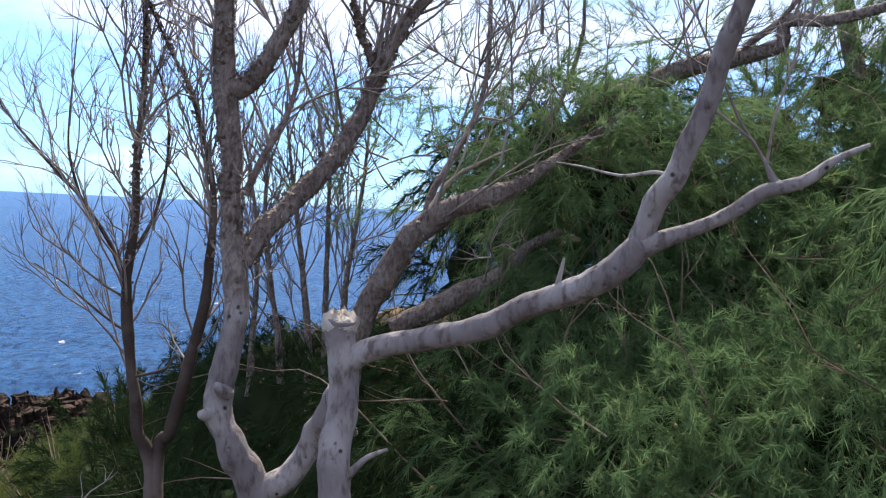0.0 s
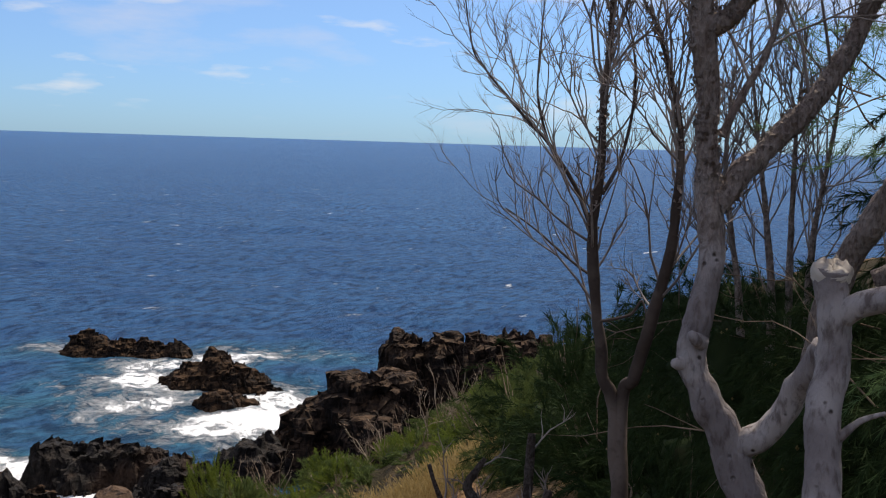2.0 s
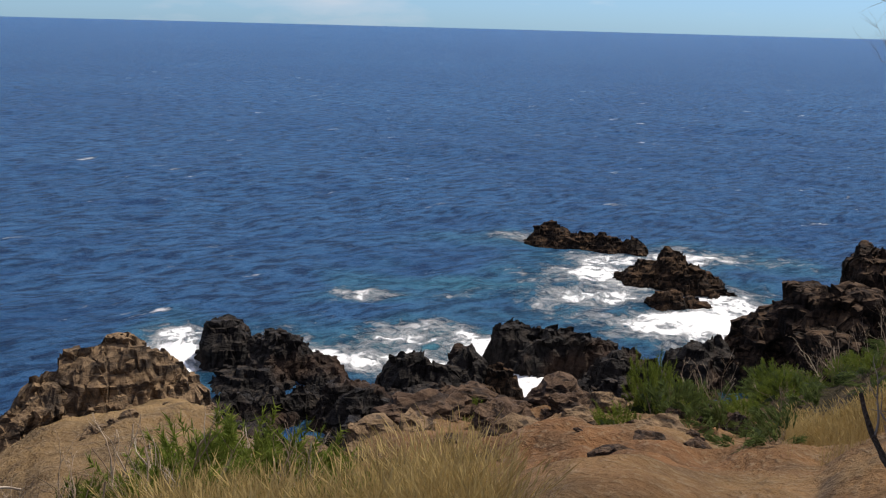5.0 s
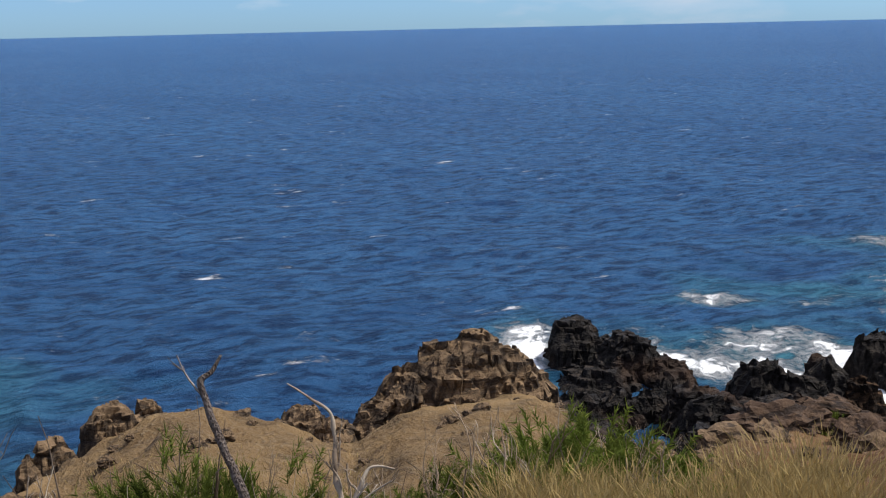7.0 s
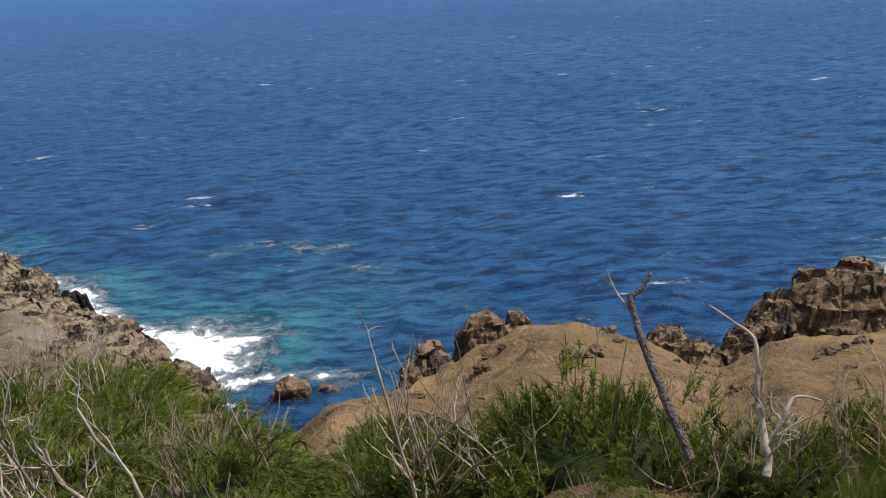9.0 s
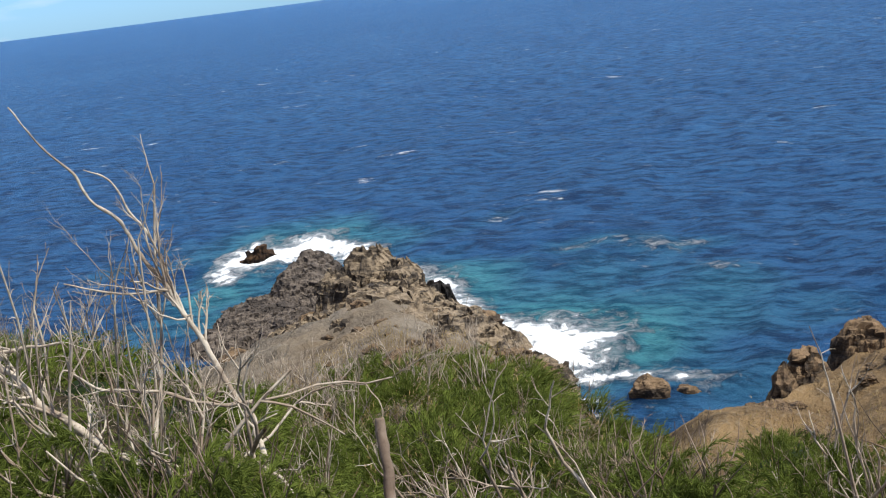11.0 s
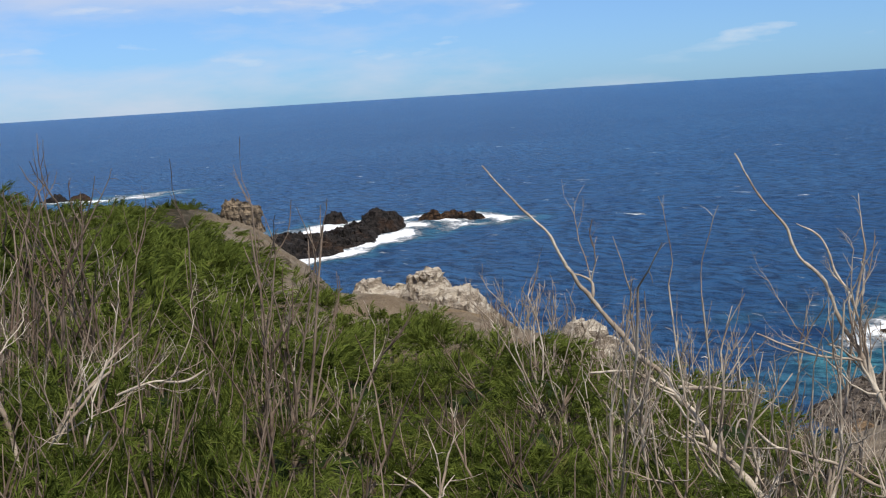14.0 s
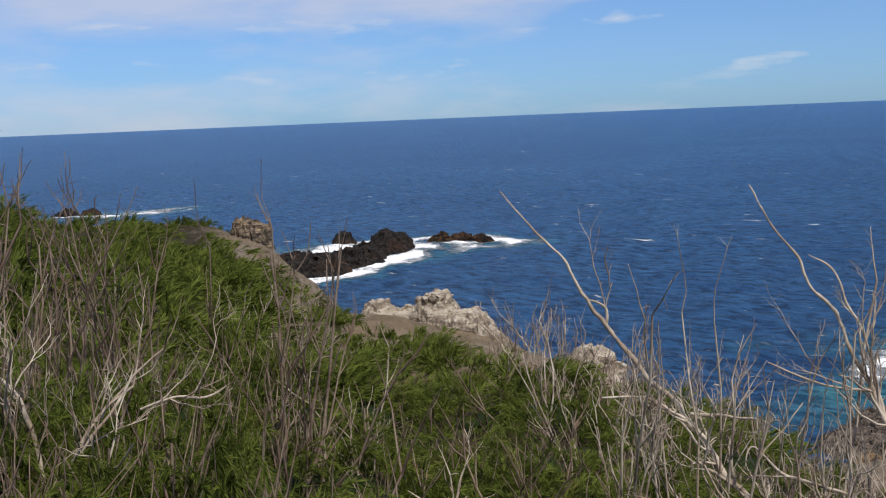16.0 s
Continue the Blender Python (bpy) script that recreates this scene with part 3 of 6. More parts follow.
# ------------------------------------------------------------------ rocks
def rock_mesh(name, size, seed, planes=16, rough=0.2, strata=0.0, subdivisions=5):
    """A craggy block: an ellipsoid of the given half sizes, split along planes, then broken by cracks, ledges and pits."""
    rng = np.random.default_rng(seed)
    bm = bmesh.new()
    bmesh.ops.create_icosphere(bm, subdivisions=subdivisions, radius=1)
    d = np.array([v.co[:] for v in bm.verts])
    f = np.array([[v.index for v in face.verts] for face in bm.faces])
    bm.free()
    size = np.array(size, float)
    m = float(size.mean())
    s = 1.2 / m
    q = d * size * 1.12
    q = q * (1 + 0.22 * fractal(q, s * 0.8, 2, seed))[:, None]
    for _ in range(planes):
        n = rng.normal(0, 1, 3) * (1, 1, 0.8)
        n /= np.linalg.norm(n)
        h = np.linalg.norm(n * size) * rng.uniform(0.55, 0.95)
        q = q - np.maximum(q @ n - h, 0)[:, None] * n
    out = q / np.linalg.norm(q, axis=1, keepdims=True)
    d1, d2, who = cells(q * s * 1.3 + seed, seed)
    e1, e2, who2 = cells(q * s * (3.2, 3.2, 4.2) + seed, seed + 20)
    push = 0.8 * (who - 0.55) + 0.42 * (who2 - 0.5) - 0.9 * np.clip(0.10 - (d2 - d1), 0, 1) - 0.8 * np.clip(0.12 - (e2 - e1), 0, 1)
    push += 0.42 * fractal(q, s * 2.2, 5, seed + 3, 0.6) - 0.25 * np.abs(fractal(q, s * 3.5, 3, seed + 5))
    q = q + out * (rough * m * push)[:, None]
    if strata:
        k = q[:, 2] / (strata * m) + 0.8 * fractal(q, s * 0.4, 2, seed + 8)
        ledge = (k - np.floor(k)) - 0.5
        q[:, :2] *= (1 - 0.13 * ledge)[:, None]
    return mesh_from(name, q, f, smooth=False)


ROCK_SEED = [10]


def boulder(a, r, z, size, mat, label):
    """A rounded rock whose middle lies at height z."""
    ROCK_SEED[0] += 7
    ob = new("boulder", rock_mesh("boulder", size, ROCK_SEED[0], 5, 0.1))
    ob.data.materials.append(M[mat])
    ob.matrix_world = Matrix.Translation(spot(a, r, z)) @ pose(0, 0, 0, 0, 0, a)
    return tagged(ob, label, "boulder", "boulders in the cove")


def reef(name, mat, label, bumps, category="rock", group="", base=-1.2, step=0.09, block=1.0, ledge=0.4, steep=2.3):
    """A broken rock mass out of a few humps (bearing, distance, half width, half depth, height of the top):
    split into blocks and beds, with undercut sides."""
    ROCK_SEED[0] += 7
    seed = ROCK_SEED[0]
    a0 = sum(h[0] for h in bumps) / len(bumps)
    r0 = sum(h[1] for h in bumps) / len(bumps)
    place = Matrix.Translation(spot(a0, r0, 0)) @ pose(0, 0, 0, 0, 0, a0)
    back = place.inverted()
    local = [((back @ spot(a, r))[:2], across, along, top) for a, r, across, along, top in bumps]
    lo = np.min([(p[0] - 1.25 * w, p[1] - 1.25 * d) for p, w, d, t in local], 0)
    hi = np.max([(p[0] + 1.25 * w, p[1] + 1.25 * d) for p, w, d, t in local], 0)
    nx, ny = (np.ceil((hi - lo) / step).astype(int) + 1)
    Y, X = np.meshgrid(np.linspace(lo[1], hi[1], ny), np.linspace(lo[0], hi[0], nx), indexing="ij")
    p = np.stack([X.ravel(), Y.ravel(), np.zeros(X.size)], -1)
    q = p + np.stack([fractal(p, 0.9 / block, 3, seed), fractal(p, 0.9 / block, 3, seed + 4), 0 * p[:, 0]], -1) * 0.34 * block
    H = np.full(len(p), base)
    for (cx, cy), across, along, top in local:
        d = np.sqrt(((q[:, 0] - cx) / across) ** 2 + ((q[:, 1] - cy) / along) ** 2)
        H = np.maximum(H, base + (top - base) * (1 - np.minimum(d, 1) ** steep))
    solid = np.clip((H - base) / 0.5, 0, 1)
    v = np.stack([q[:, 0], q[:, 1], H * 0.8], -1) / block
    d1, d2, who = cells(v * 0.95 + seed, seed)
    e1, e2, who2 = cells(v * (2.4, 2.4, 2.6) + seed, seed + 20)
    H = H + solid * block * (0.42 * (who - 0.75) + 0.22 * (who2 - 0.6) - 1.6 * np.clip(0.10 - (d2 - d1), 0, 1) - 0.9 * np.clip(0.10 - (e2 - e1), 0, 1) + 0.10 * fractal(v, 4, 4, seed + 30))
    k = H / ledge + 0.9 * fractal(p, 0.5 / block, 2, seed + 8)
    f = k - np.floor(k)
    H = H + solid * 0.7 * ledge * (f**4 / (f**4 + (1 - f) ** 4) - f)
    w = np.stack([p[:, 0], p[:, 1], H * 1.6], -1)
    side = np.stack([fractal(w, 1.5 / block, 3, seed + 11, 0.6), fractal(w, 1.5 / block, 3, seed + 15, 0.6)], -1) * 0.13 * block
    gy, gx = np.gradient(H.reshape(ny, nx), step)
    fall = np.stack([-gx.ravel(), -gy.ravel()], -1)
    cliff = np.linalg.norm(fall, axis=1, keepdims=True)
    beds = fractal(w * (0.22, 0.22, 0.9), 1.0 / ledge, 3, seed + 19, 0.6)[:, None]
    side = side + fall / (cliff + 0.3) * np.clip(cliff / 2, 0, 1) * beds * 0.55 * ledge
    out = np.column_stack([p[:, :2] + side * solid[:, None], np.maximum(H, base)])
    faces = grid_faces(ny, nx)
    faces = faces[(out[:, 2] > base + 0.02)[faces].any(1)]
    used, again = np.unique(faces, return_inverse=True)
    ob = new(name, mesh_from(name, out[used], again.reshape(-1, 4), smooth=False))
    ob.data.materials.append(M[mat])
    ob.matrix_world = place
    return tagged(ob, label, category, group)


WET = "black lava rock standing in white surf"
ISLET = "rust-brown and black rock islet washed by surf"
SHORE = "black jagged lava rock at the foot of the cliff"
# islets
reef("rock_islet", "islet", ISLET, [(42.9, 83.2, 2.5, 2.0, 1.6), (41.4, 82, 2.6, 1.8, 1.1), (39.9, 81.2, 2.8, 2.0, 1.2), (38.6, 80.6, 1.8, 1.5, 0.9)], "islet", "islets", ledge=0.3, steep=2)
reef("rock_islet", "islet", ISLET, [(36.7, 70.6, 2.1, 2.3, 2.5), (37.7, 70.5, 2.8, 2.3, 1.6), (35.7, 69.6, 3.0, 2.6, 1.7), (34.4, 69, 2.1, 1.9, 0.9)], "islet", "islets", ledge=0.3, steep=2)
reef("rock_islet", "islet", ISLET, [(36.6, 65.2, 1.9, 1.2, 0.8), (35.3, 65.6, 1.5, 1.1, 0.65)], "islet", "islets", ledge=0.25, block=0.8)
reef("rock_islet", "islet", ISLET, [(114.6, 71.3, 1.5, 1.1, 1.1), (113.9, 71.8, 0.8, 0.8, 0.6)], "islet", "islets", block=0.8)
# lava along the shore below the track
reef("lava_rock", "lava", WET, [(59.9, 51.4, 2.1, 2.2, 2.2), (58.4, 50.4, 2.0, 2.0, 1.7), (57.1, 49.6, 2.4, 2.2, 2.0), (55.3, 48.6, 1.8, 1.7, 1.2), (58.7, 47.6, 2.4, 2.0, 1.0)], group="surf rocks", steep=2.8)
reef("lava_rock", "lava", WET, [(44.6, 52, 1.7, 1.9, 2.1), (43.4, 51.6, 1.8, 1.8, 1.6), (42.0, 51.4, 2.2, 2.0, 1.9), (40.5, 50.6, 2.0, 1.8, 1.9), (43.4, 50.6, 1.6, 1.4, 1.3)], group="surf rocks", steep=2.8)
reef("lava_rock", "lava", SHORE, [(38.9, 48.6, 1.7, 1.8, 2.0), (37.2, 48.2, 1.5, 2.0, 1.7), (38.6, 45.4, 1.9, 1.7, 1.6), (40.7, 45.0, 1.5, 1.4, 1.2)], group="shore rocks")
reef("lava_rock", "lava", SHORE, [(50.0, 46.6, 1.9, 1.8, 2.0), (48.6, 46.2, 1.7, 1.6, 1.7), (47.3, 46.8, 1.2, 1.3, 2.0), (49.4, 43.2, 2.8, 2.6, 1.3)], group="shore rocks", steep=2.8)
reef("lava_rock", "islet", SHORE, [(45.4, 46.8, 1.5, 1.2, 1.35), (46.2, 45.0, 1.4, 1.4, 1.0)], group="shore rocks", block=0.8)
reef("lava_rock", "lava", SHORE, [(52.2, 42.2, 2.5, 2.2, 1.7), (53.8, 43.0, 1.9, 1.8, 1.9), (51.0, 39.4, 2.8, 2.4, 1.5), (53.4, 38.6, 2.2, 2.2, 1.6)], group="shore rocks")
reef("lava_rock", "lava", SHORE, [(47.6, 40.6, 2.6, 2.2, 1.5), (45.6, 41.4, 2.0, 2.0, 1.2), (48.6, 37.4, 2.4, 2.2, 1.6)], group="shore rocks")
reef("lava_rock", "lava", SHORE, [(60.6, 41.4, 2.0, 2.2, 1.3), (61.6, 38.8, 1.8, 2.0, 1.6), (58.6, 39.6, 2.0, 2.0, 1.3)], group="shore rocks", block=0.8)
reef("lava_rock", "lava", SHORE, [(55.8, 44.6, 1.5, 1.6, 1.1), (57.4, 43.6, 1.8, 1.6, 1.2), (59.6, 42.8, 1.6, 1.6, 1.3)], group="shore rocks", block=0.8)
reef("lava_rock", "lava", SHORE, [(42.6, 42.0, 1.6, 1.6, 1.2), (41.0, 41.0, 1.8, 1.8, 1.5), (43.2, 38.6, 2.0, 2.0, 1.5)], group="shore rocks")
# the dark bluff past the scrub
BLUFF = "brown and black layered rock bluff above the sea"
reef("bluff_rock", "lava", BLUFF, [(35.2, 50, 1.8, 2.2, 2.1), (33.8, 51.5, 1.5, 2.2, 2.0)], "bluff", "bluff blocks", ledge=0.5, steep=2.6)
reef("bluff_rock", "bluff", BLUFF, [(32.3, 53, 1.8, 2.6, 3.0), (31.0, 53.5, 1.4, 2.4, 3.6)], "bluff", "bluff blocks", ledge=0.6, steep=3.5)
reef("bluff_rock", "bluff", BLUFF, [(29.3, 53, 2.1, 2.8, 4.7), (27.7, 53, 2.0, 2.8, 4.6), (28.6, 50, 2.4, 2.2, 3.0)], "bluff", "bluff blocks", ledge=0.7, block=1.2, steep=4.5)
reef("bluff_rock", "bluff", BLUFF, [(26.9, 57, 1.7, 2.6, 5.7), (25.0, 57.5, 2.0, 2.6, 5.6), (23.0, 58.5, 2.2, 2.6, 5.5), (20.6, 60, 3.0, 3.0, 5.5)], "bluff", "bluff blocks", base=0.5, ledge=0.6, block=1.2, steep=4.5)
reef("brown_rock", "red_rock", "flat reddish ledge beside the orange track", [(35.2, 23.8, 0.9, 0.7, 7.66), (33.8, 23.5, 1.0, 0.7, 8.04), (32.4, 23.2, 0.8, 0.6, 8.06)], "rock ledge", base=7.19, block=0.35, ledge=0.12, step=0.05)
# headland knobs
KNOB = "weathered tan rock knob with a dark broken face"
reef("headland_rock", "tan_rock", KNOB, [(65.1, 36, 1.7, 2.1, 5.95), (66.8, 36, 1.8, 2.1, 5.5), (68.7, 35.4, 1.7, 1.9, 4.9), (63.3, 36.2, 1.5, 1.9, 5.3), (61.9, 35.8, 1.1, 1.5, 4.6), (70.3, 34.8, 1.1, 1.3, 4.2)], "rock knob", "headland knobs", base=2.2, block=0.8, ledge=0.3, step=0.09)
FLAT = "low flat rock on the headland's edge"
reef("headland_rock", "tan_rock", FLAT, [(74.6, 34.0, 1.0, 0.9, 4.1), (73.2, 33.4, 1.1, 0.9, 4.0)], "rock", "edge rocks", base=2.6, block=0.6, ledge=0.2, step=0.08)
reef("headland_rock", "tan_rock", FLAT, [(84.4, 35.2, 1.2, 0.9, 4.4), (82.6, 35.6, 1.0, 0.8, 4.2)], "rock", "edge rocks", base=2.6, block=0.6, ledge=0.2, step=0.08)
reef("headland_rock", "tan_rock", FLAT, [(87.6, 32.4, 1.0, 0.9, 4.6), (88.8, 30.6, 0.7, 0.8, 4.9)], "rock", "edge rocks", base=2.6, block=0.6, ledge=0.2, step=0.08)
reef("headland_rock", "grey_rock", KNOB, [(109.1, 51, 2.0, 3.0, 4.7), (110.7, 50.4, 1.7, 3.0, 3.9), (107.6, 50, 1.9, 3.0, 4.0), (106.6, 48.6, 1.3, 2.4, 3.1), (108.6, 47.4, 2.4, 2.2, 3.5)], "rock knob", "headland knobs", base=0.0, block=1.1, ledge=0.4, steep=2.6)
reef("headland_rock", "grey_rock", "broken grey-tan rock ledge above the cove", [(104.3, 45.6, 1.8, 2.2, 2.2), (102.8, 44, 1.6, 1.8, 1.8), (101.3, 42.6, 1.5, 1.6, 1.4), (100.2, 41.4, 1.1, 1.2, 1.2)], "rock ledge", block=0.9, ledge=0.3)
reef("headland_rock", "grey_rock", "broken grey-tan rock on the neck of the headland", [(105.2, 37, 2.0, 2.2, 4.9), (107.8, 38.5, 2.2, 2.2, 5.0), (110.8, 39.5, 2.0, 2.0, 4.7), (106.8, 34.6, 1.8, 1.8, 5.5), (109.4, 36, 1.6, 1.8, 5.3)], "rock ledge", base=3.6, block=0.7, ledge=0.25)
reef("lava_rock", "lava", "black rock leaning against the tan knob", [(105.9, 50.2, 1.0, 1.6, 2.5), (105.3, 49.2, 0.9, 1.2, 1.7)], "rock", steep=4)
reef("rock_shelf", "shelf", "flat dark lava shelf beside the tan knob", [(114.8, 57, 4.2, 7.0, 1.0), (116.8, 54.5, 3.2, 4.5, 0.8), (113.2, 52.5, 3.6, 5.0, 1.5)], "rock shelf", "shelf rocks", block=0.5, ledge=0.2)
reef("rock_shelf", "shelf", "dark lava block at the seaward end of the shelf", [(112.4, 60.5, 3.0, 5.0, 1.9), (112.0, 64.5, 2.4, 3.0, 1.8)], "rock shelf", "shelf rocks", block=0.6, ledge=0.25)
reef("headland_rock", "grey_rock", "rough grey-tan rock breaking through the headland's back", [(106.4, 42.5, 2.6, 3.2, 3.9), (109.4, 43.5, 3.0, 3.2, 4.5), (112.2, 45, 2.6, 3.0, 3.3), (104.6, 40.5, 2.0, 2.4, 3.4)], "rock ledge", base=2.4, block=0.8, ledge=0.3)
boulder(95.35, 40.2, 0.1, (0.75, 0.62, 0.72), "tan_rock", "rounded boulder in the foaming cove")
boulder(93.4, 40.4, -0.1, (0.42, 0.4, 0.36), "tan_rock", "rounded boulder in the foaming cove")
# pale crags along the far slope
PALE = "bleached pale limestone crag among the scrub"
reef("pale_rock", "limestone", PALE, [(141.4, 46.5, 1.5, 1.8, 8.7), (139.9, 46.0, 1.7, 2.0, 8.5), (138.3, 45.6, 1.7, 2.0, 9.2), (136.9, 44.4, 1.7, 1.9, 8.7), (135.7, 43.0, 1.4, 1.6, 8.1)], "crag", "pale crags", base=6.2, block=0.6, ledge=0.3, step=0.09)
reef("pale_rock", "limestone", PALE, [(130.9, 34, 1.2, 1.4, 9.3), (130.1, 33.6, 1.1, 1.3, 8.7), (132.1, 34.4, 1.2, 1.2, 8.5)], "crag", "pale crags", base=6.5, block=0.55, ledge=0.3, step=0.08)
# far rocks
FAR = "distant black lava reef ringed by surf"
reef("headland_rock", "grey_rock", "layered tan rock stack at the end of the slope", [(147.4, 78, 1.2, 1.3, 9.75), (146.85, 78, 0.9, 1.2, 9.4)], "rock stack", base=7.4, block=0.9, ledge=0.35, steep=6)
reef("headland_rock", "grey_rock", "low tan scarp below the rock stack", [(149.2, 76, 1.4, 1.0, 8.2), (148.3, 78, 1.3, 1.0, 7.9), (147.6, 77, 1.2, 1.0, 7.5)], "rock ledge", base=5.0, ledge=0.3)
reef("lava_rock", "lava", FAR, [(145.8, 116, 3.4, 5.0, 2.7), (144.6, 119, 4.2, 5.0, 2.1), (143.2, 122.5, 4.4, 4.5, 1.6), (141.8, 127, 4.2, 4.5, 1.7)], group="far reef", step=0.22, block=1.6, ledge=0.5)
reef("lava_rock", "lava", FAR, [(140.3, 134, 3.2, 4.0, 2.9), (139.5, 135, 2.6, 3.0, 2.2), (141.1, 132, 3.0, 3.5, 1.8)], group="far reef", step=0.22, block=1.5, ledge=0.5)
reef("lava_rock", "lava", FAR, [(142.3, 143, 2.0, 1.6, 1.8)], group="far reef", step=0.2)
reef("lava_rock", "islet", FAR, [(137.4, 141, 2.6, 2.2, 1.4), (136.3, 141, 2.8, 2.2, 1.2), (135.3, 141, 2.4, 2.0, 1.0)], group="far reef", step=0.2, ledge=0.3)
reef("lava_rock", "lava", FAR, [(156.0, 222, 3.0, 2.4, 1.6), (154.8, 221, 3.4, 2.4, 1.3)], group="far reef", step=0.3, block=1.6)

# ------------------------------------------------------------------ plants: shared makers
def tube(points, radii, sides=7, knobs=0.0, seed=0, cap=True, gnarl=0.0, plain=False):
    """Places and faces of a round limb along the points, smoothed; the radius runs along with them."""
    P = np.array(points, float)
    R = np.array(radii, float)
    if len(P) > 2 and not plain:
        n = max(8, (9 if gnarl else 5) * len(P))
        t = np.linspace(0, len(P) - 1, n)
        k = np.clip(t.astype(int), 0, len(P) - 2)
        f = (t - k)[:, None]
        a, b, c, d = P[np.maximum(k - 1, 0)], P[k], P[k + 1], P[np.minimum(k + 2, len(P) - 1)]
        P2 = 0.5 * (2 * b + (c - a) * f + (2 * a - 5 * b + 4 * c - d) * f**2 + (3 * b - a - 3 * c + d) * f**3)
        R = np.interp(t, np.arange(len(R)), R)
        P = P2
        if gnarl:
            P = P + gnarl * R[:, None] * np.stack([fractal(P, 7, 2, seed + 60 + k) for k in range(3)], 1)
    d = np.gradient(P, axis=0)
    d /= np.linalg.norm(d, axis=1, keepdims=True) + 1e-9
    up = np.array([0.31, 0.17, 0.93]) if abs(d[0][2]) < 0.85 else np.array([0.95, 0.3, 0.1])
    u = np.cross(d, up)
    u /= np.linalg.norm(u, axis=1, keepdims=True) + 1e-9
    w = np.cross(d, u)
    ang = np.linspace(0, 2 * np.pi, sides, endpoint=False)
    ring = u[:, None] * np.cos(ang)[None, :, None] + w[:, None] * np.sin(ang)[None, :, None]
    rr = np.repeat(R[:, None], sides, 1)
    if knobs:
        q = (P[:, None] + ring * rr[..., None]).reshape(-1, 3)
        rr = rr * (1 + knobs * fractal(q, 14, 3, seed)).reshape(rr.shape)
    V = (P[:, None] + ring * rr[..., None]).reshape(-1, 3)
    F = grid_faces(len(P), sides, closed=True)
    if cap:
        V = np.concatenate([V, P[-1:]])
        last = (len(P) - 1) * sides
        F = np.concatenate([F, [[last + i, last + (i + 1) % sides, len(V) - 1, len(V) - 1] for i in range(sides)]])
    return V, F


def join(pieces):
    """Several (places, faces) as one."""
    V, F, n = [], [], 0
    for v, f in pieces:
        V.append(v)
        F.append(np.asarray(f) + n)
        n += len(v)
    return np.concatenate(V), np.concatenate(F)


def limb_mesh(name, pieces, smooth=True):
    V, F = join(pieces)
    tri = F[F[:, 2] == F[:, 3]][:, :3]
    quad = F[F[:, 2] != F[:, 3]]
    faces = np.concatenate([quad[:, [0, 1, 2]], quad[:, [0, 2, 3]], tri])
    return mesh_from(name, V, faces, smooth)


def sprout(rng, start, way, length, radius, depth, pieces, bend=0.25, lift=0.15, forks=(3, 5), spread=0.7, shrink=0.62, sides=5, stubs=0.0):
    """A bare twig that bends and forks on and on; dead wood also carries short broken stubs."""
    n = 5 if stubs else 4
    pts, way = [np.array(start, float)], np.array(way, float)
    way /= np.linalg.norm(way)
    dirs = []
    for _ in range(n):
        way = way + rng.normal(0, bend, 3) * 0.55 + (0, 0, lift * 0.35)
        way /= np.linalg.norm(way)
        pts.append(pts[-1] + way * length / n * rng.uniform(0.6, 1.4))
        dirs.append(way.copy())
    radii = np.linspace(radius, radius * (0.55 if stubs else 0.45) if depth else radius * (0.45 if stubs else 0.25), n + 1)
    if stubs:
        radii = radii * rng.uniform(0.85, 1.2, n + 1)
    pieces.append(tube(pts, radii, sides if depth else 3, cap=False, plain=True))
    for k in range(1, n):
        if rng.uniform() < stubs:
            w = dirs[k] * 0.6 + rng.normal(0, 0.7, 3)
            w *= rng.uniform(0.03, 0.11) / np.linalg.norm(w)
            pieces.append(tube([pts[k], pts[k] + w * 0.6 + (0, 0, 0.01), pts[k] + w], [radii[k] * 0.6, radii[k] * 0.5, radii[k] * 0.25], 3, cap=False, plain=True))
    if depth:
        for _ in range(rng.integers(*forks)):
            k = rng.integers(1, n)
            side = np.cross(dirs[k], rng.normal(0, 1, 3))
            side /= np.linalg.norm(side) + 1e-9
            w = dirs[k] + side * spread * rng.uniform(0.6, 1.2)
            sprout(rng, pts[k + 1], w, length * shrink * rng.uniform(0.7, 1.2), radius * 0.6 * (1 - 0.05 * k), depth - 1, pieces, bend, lift, forks, spread, shrink, max(3, sides - 1), stubs)


def plumes(rng, roots, ways, count, reach, length, width, droop=0.5, sway=(0, 0, 0), spread=0.3):
    """Foxtail plumes: along each root's way, which sags and leans with the wind, grow count thin needles."""
    n = len(roots) * count
    root, way = np.repeat(roots, count, 0), np.repeat(ways, count, 0)
    far = np.repeat(rng.uniform(0.6, 1.2, (len(roots), 1)) * reach, count, 0)
    s = rng.uniform(0, 1, (n, 1))
    sag = np.repeat(np.array(sway) + np.array([0, 0, -droop]) * rng.uniform(0.6, 1.3, (len(roots), 1)), count, 0)
    base = root + (way * s + sag * s * s) * far
    d = way + 2 * s * sag
    d /= np.linalg.norm(d, axis=1, keepdims=True) + 1e-9
    d = d + rng.normal(0, spread, (n, 3)) + (0, 0, -0.25 * droop)
    d /= np.linalg.norm(d, axis=1, keepdims=True) + 1e-9
    tip = base + d * length * rng.uniform(0.5, 1.2, (n, 1))
    side = np.cross(d, rng.normal(0, 1, (n, 3)))
    side *= 0.5 * width / (np.linalg.norm(side, axis=1, keepdims=True) + 1e-9)
    V = np.stack([base - side, base + side, tip], 1).reshape(-1, 3)
    return V, np.arange(3 * n).reshape(-1, 3)


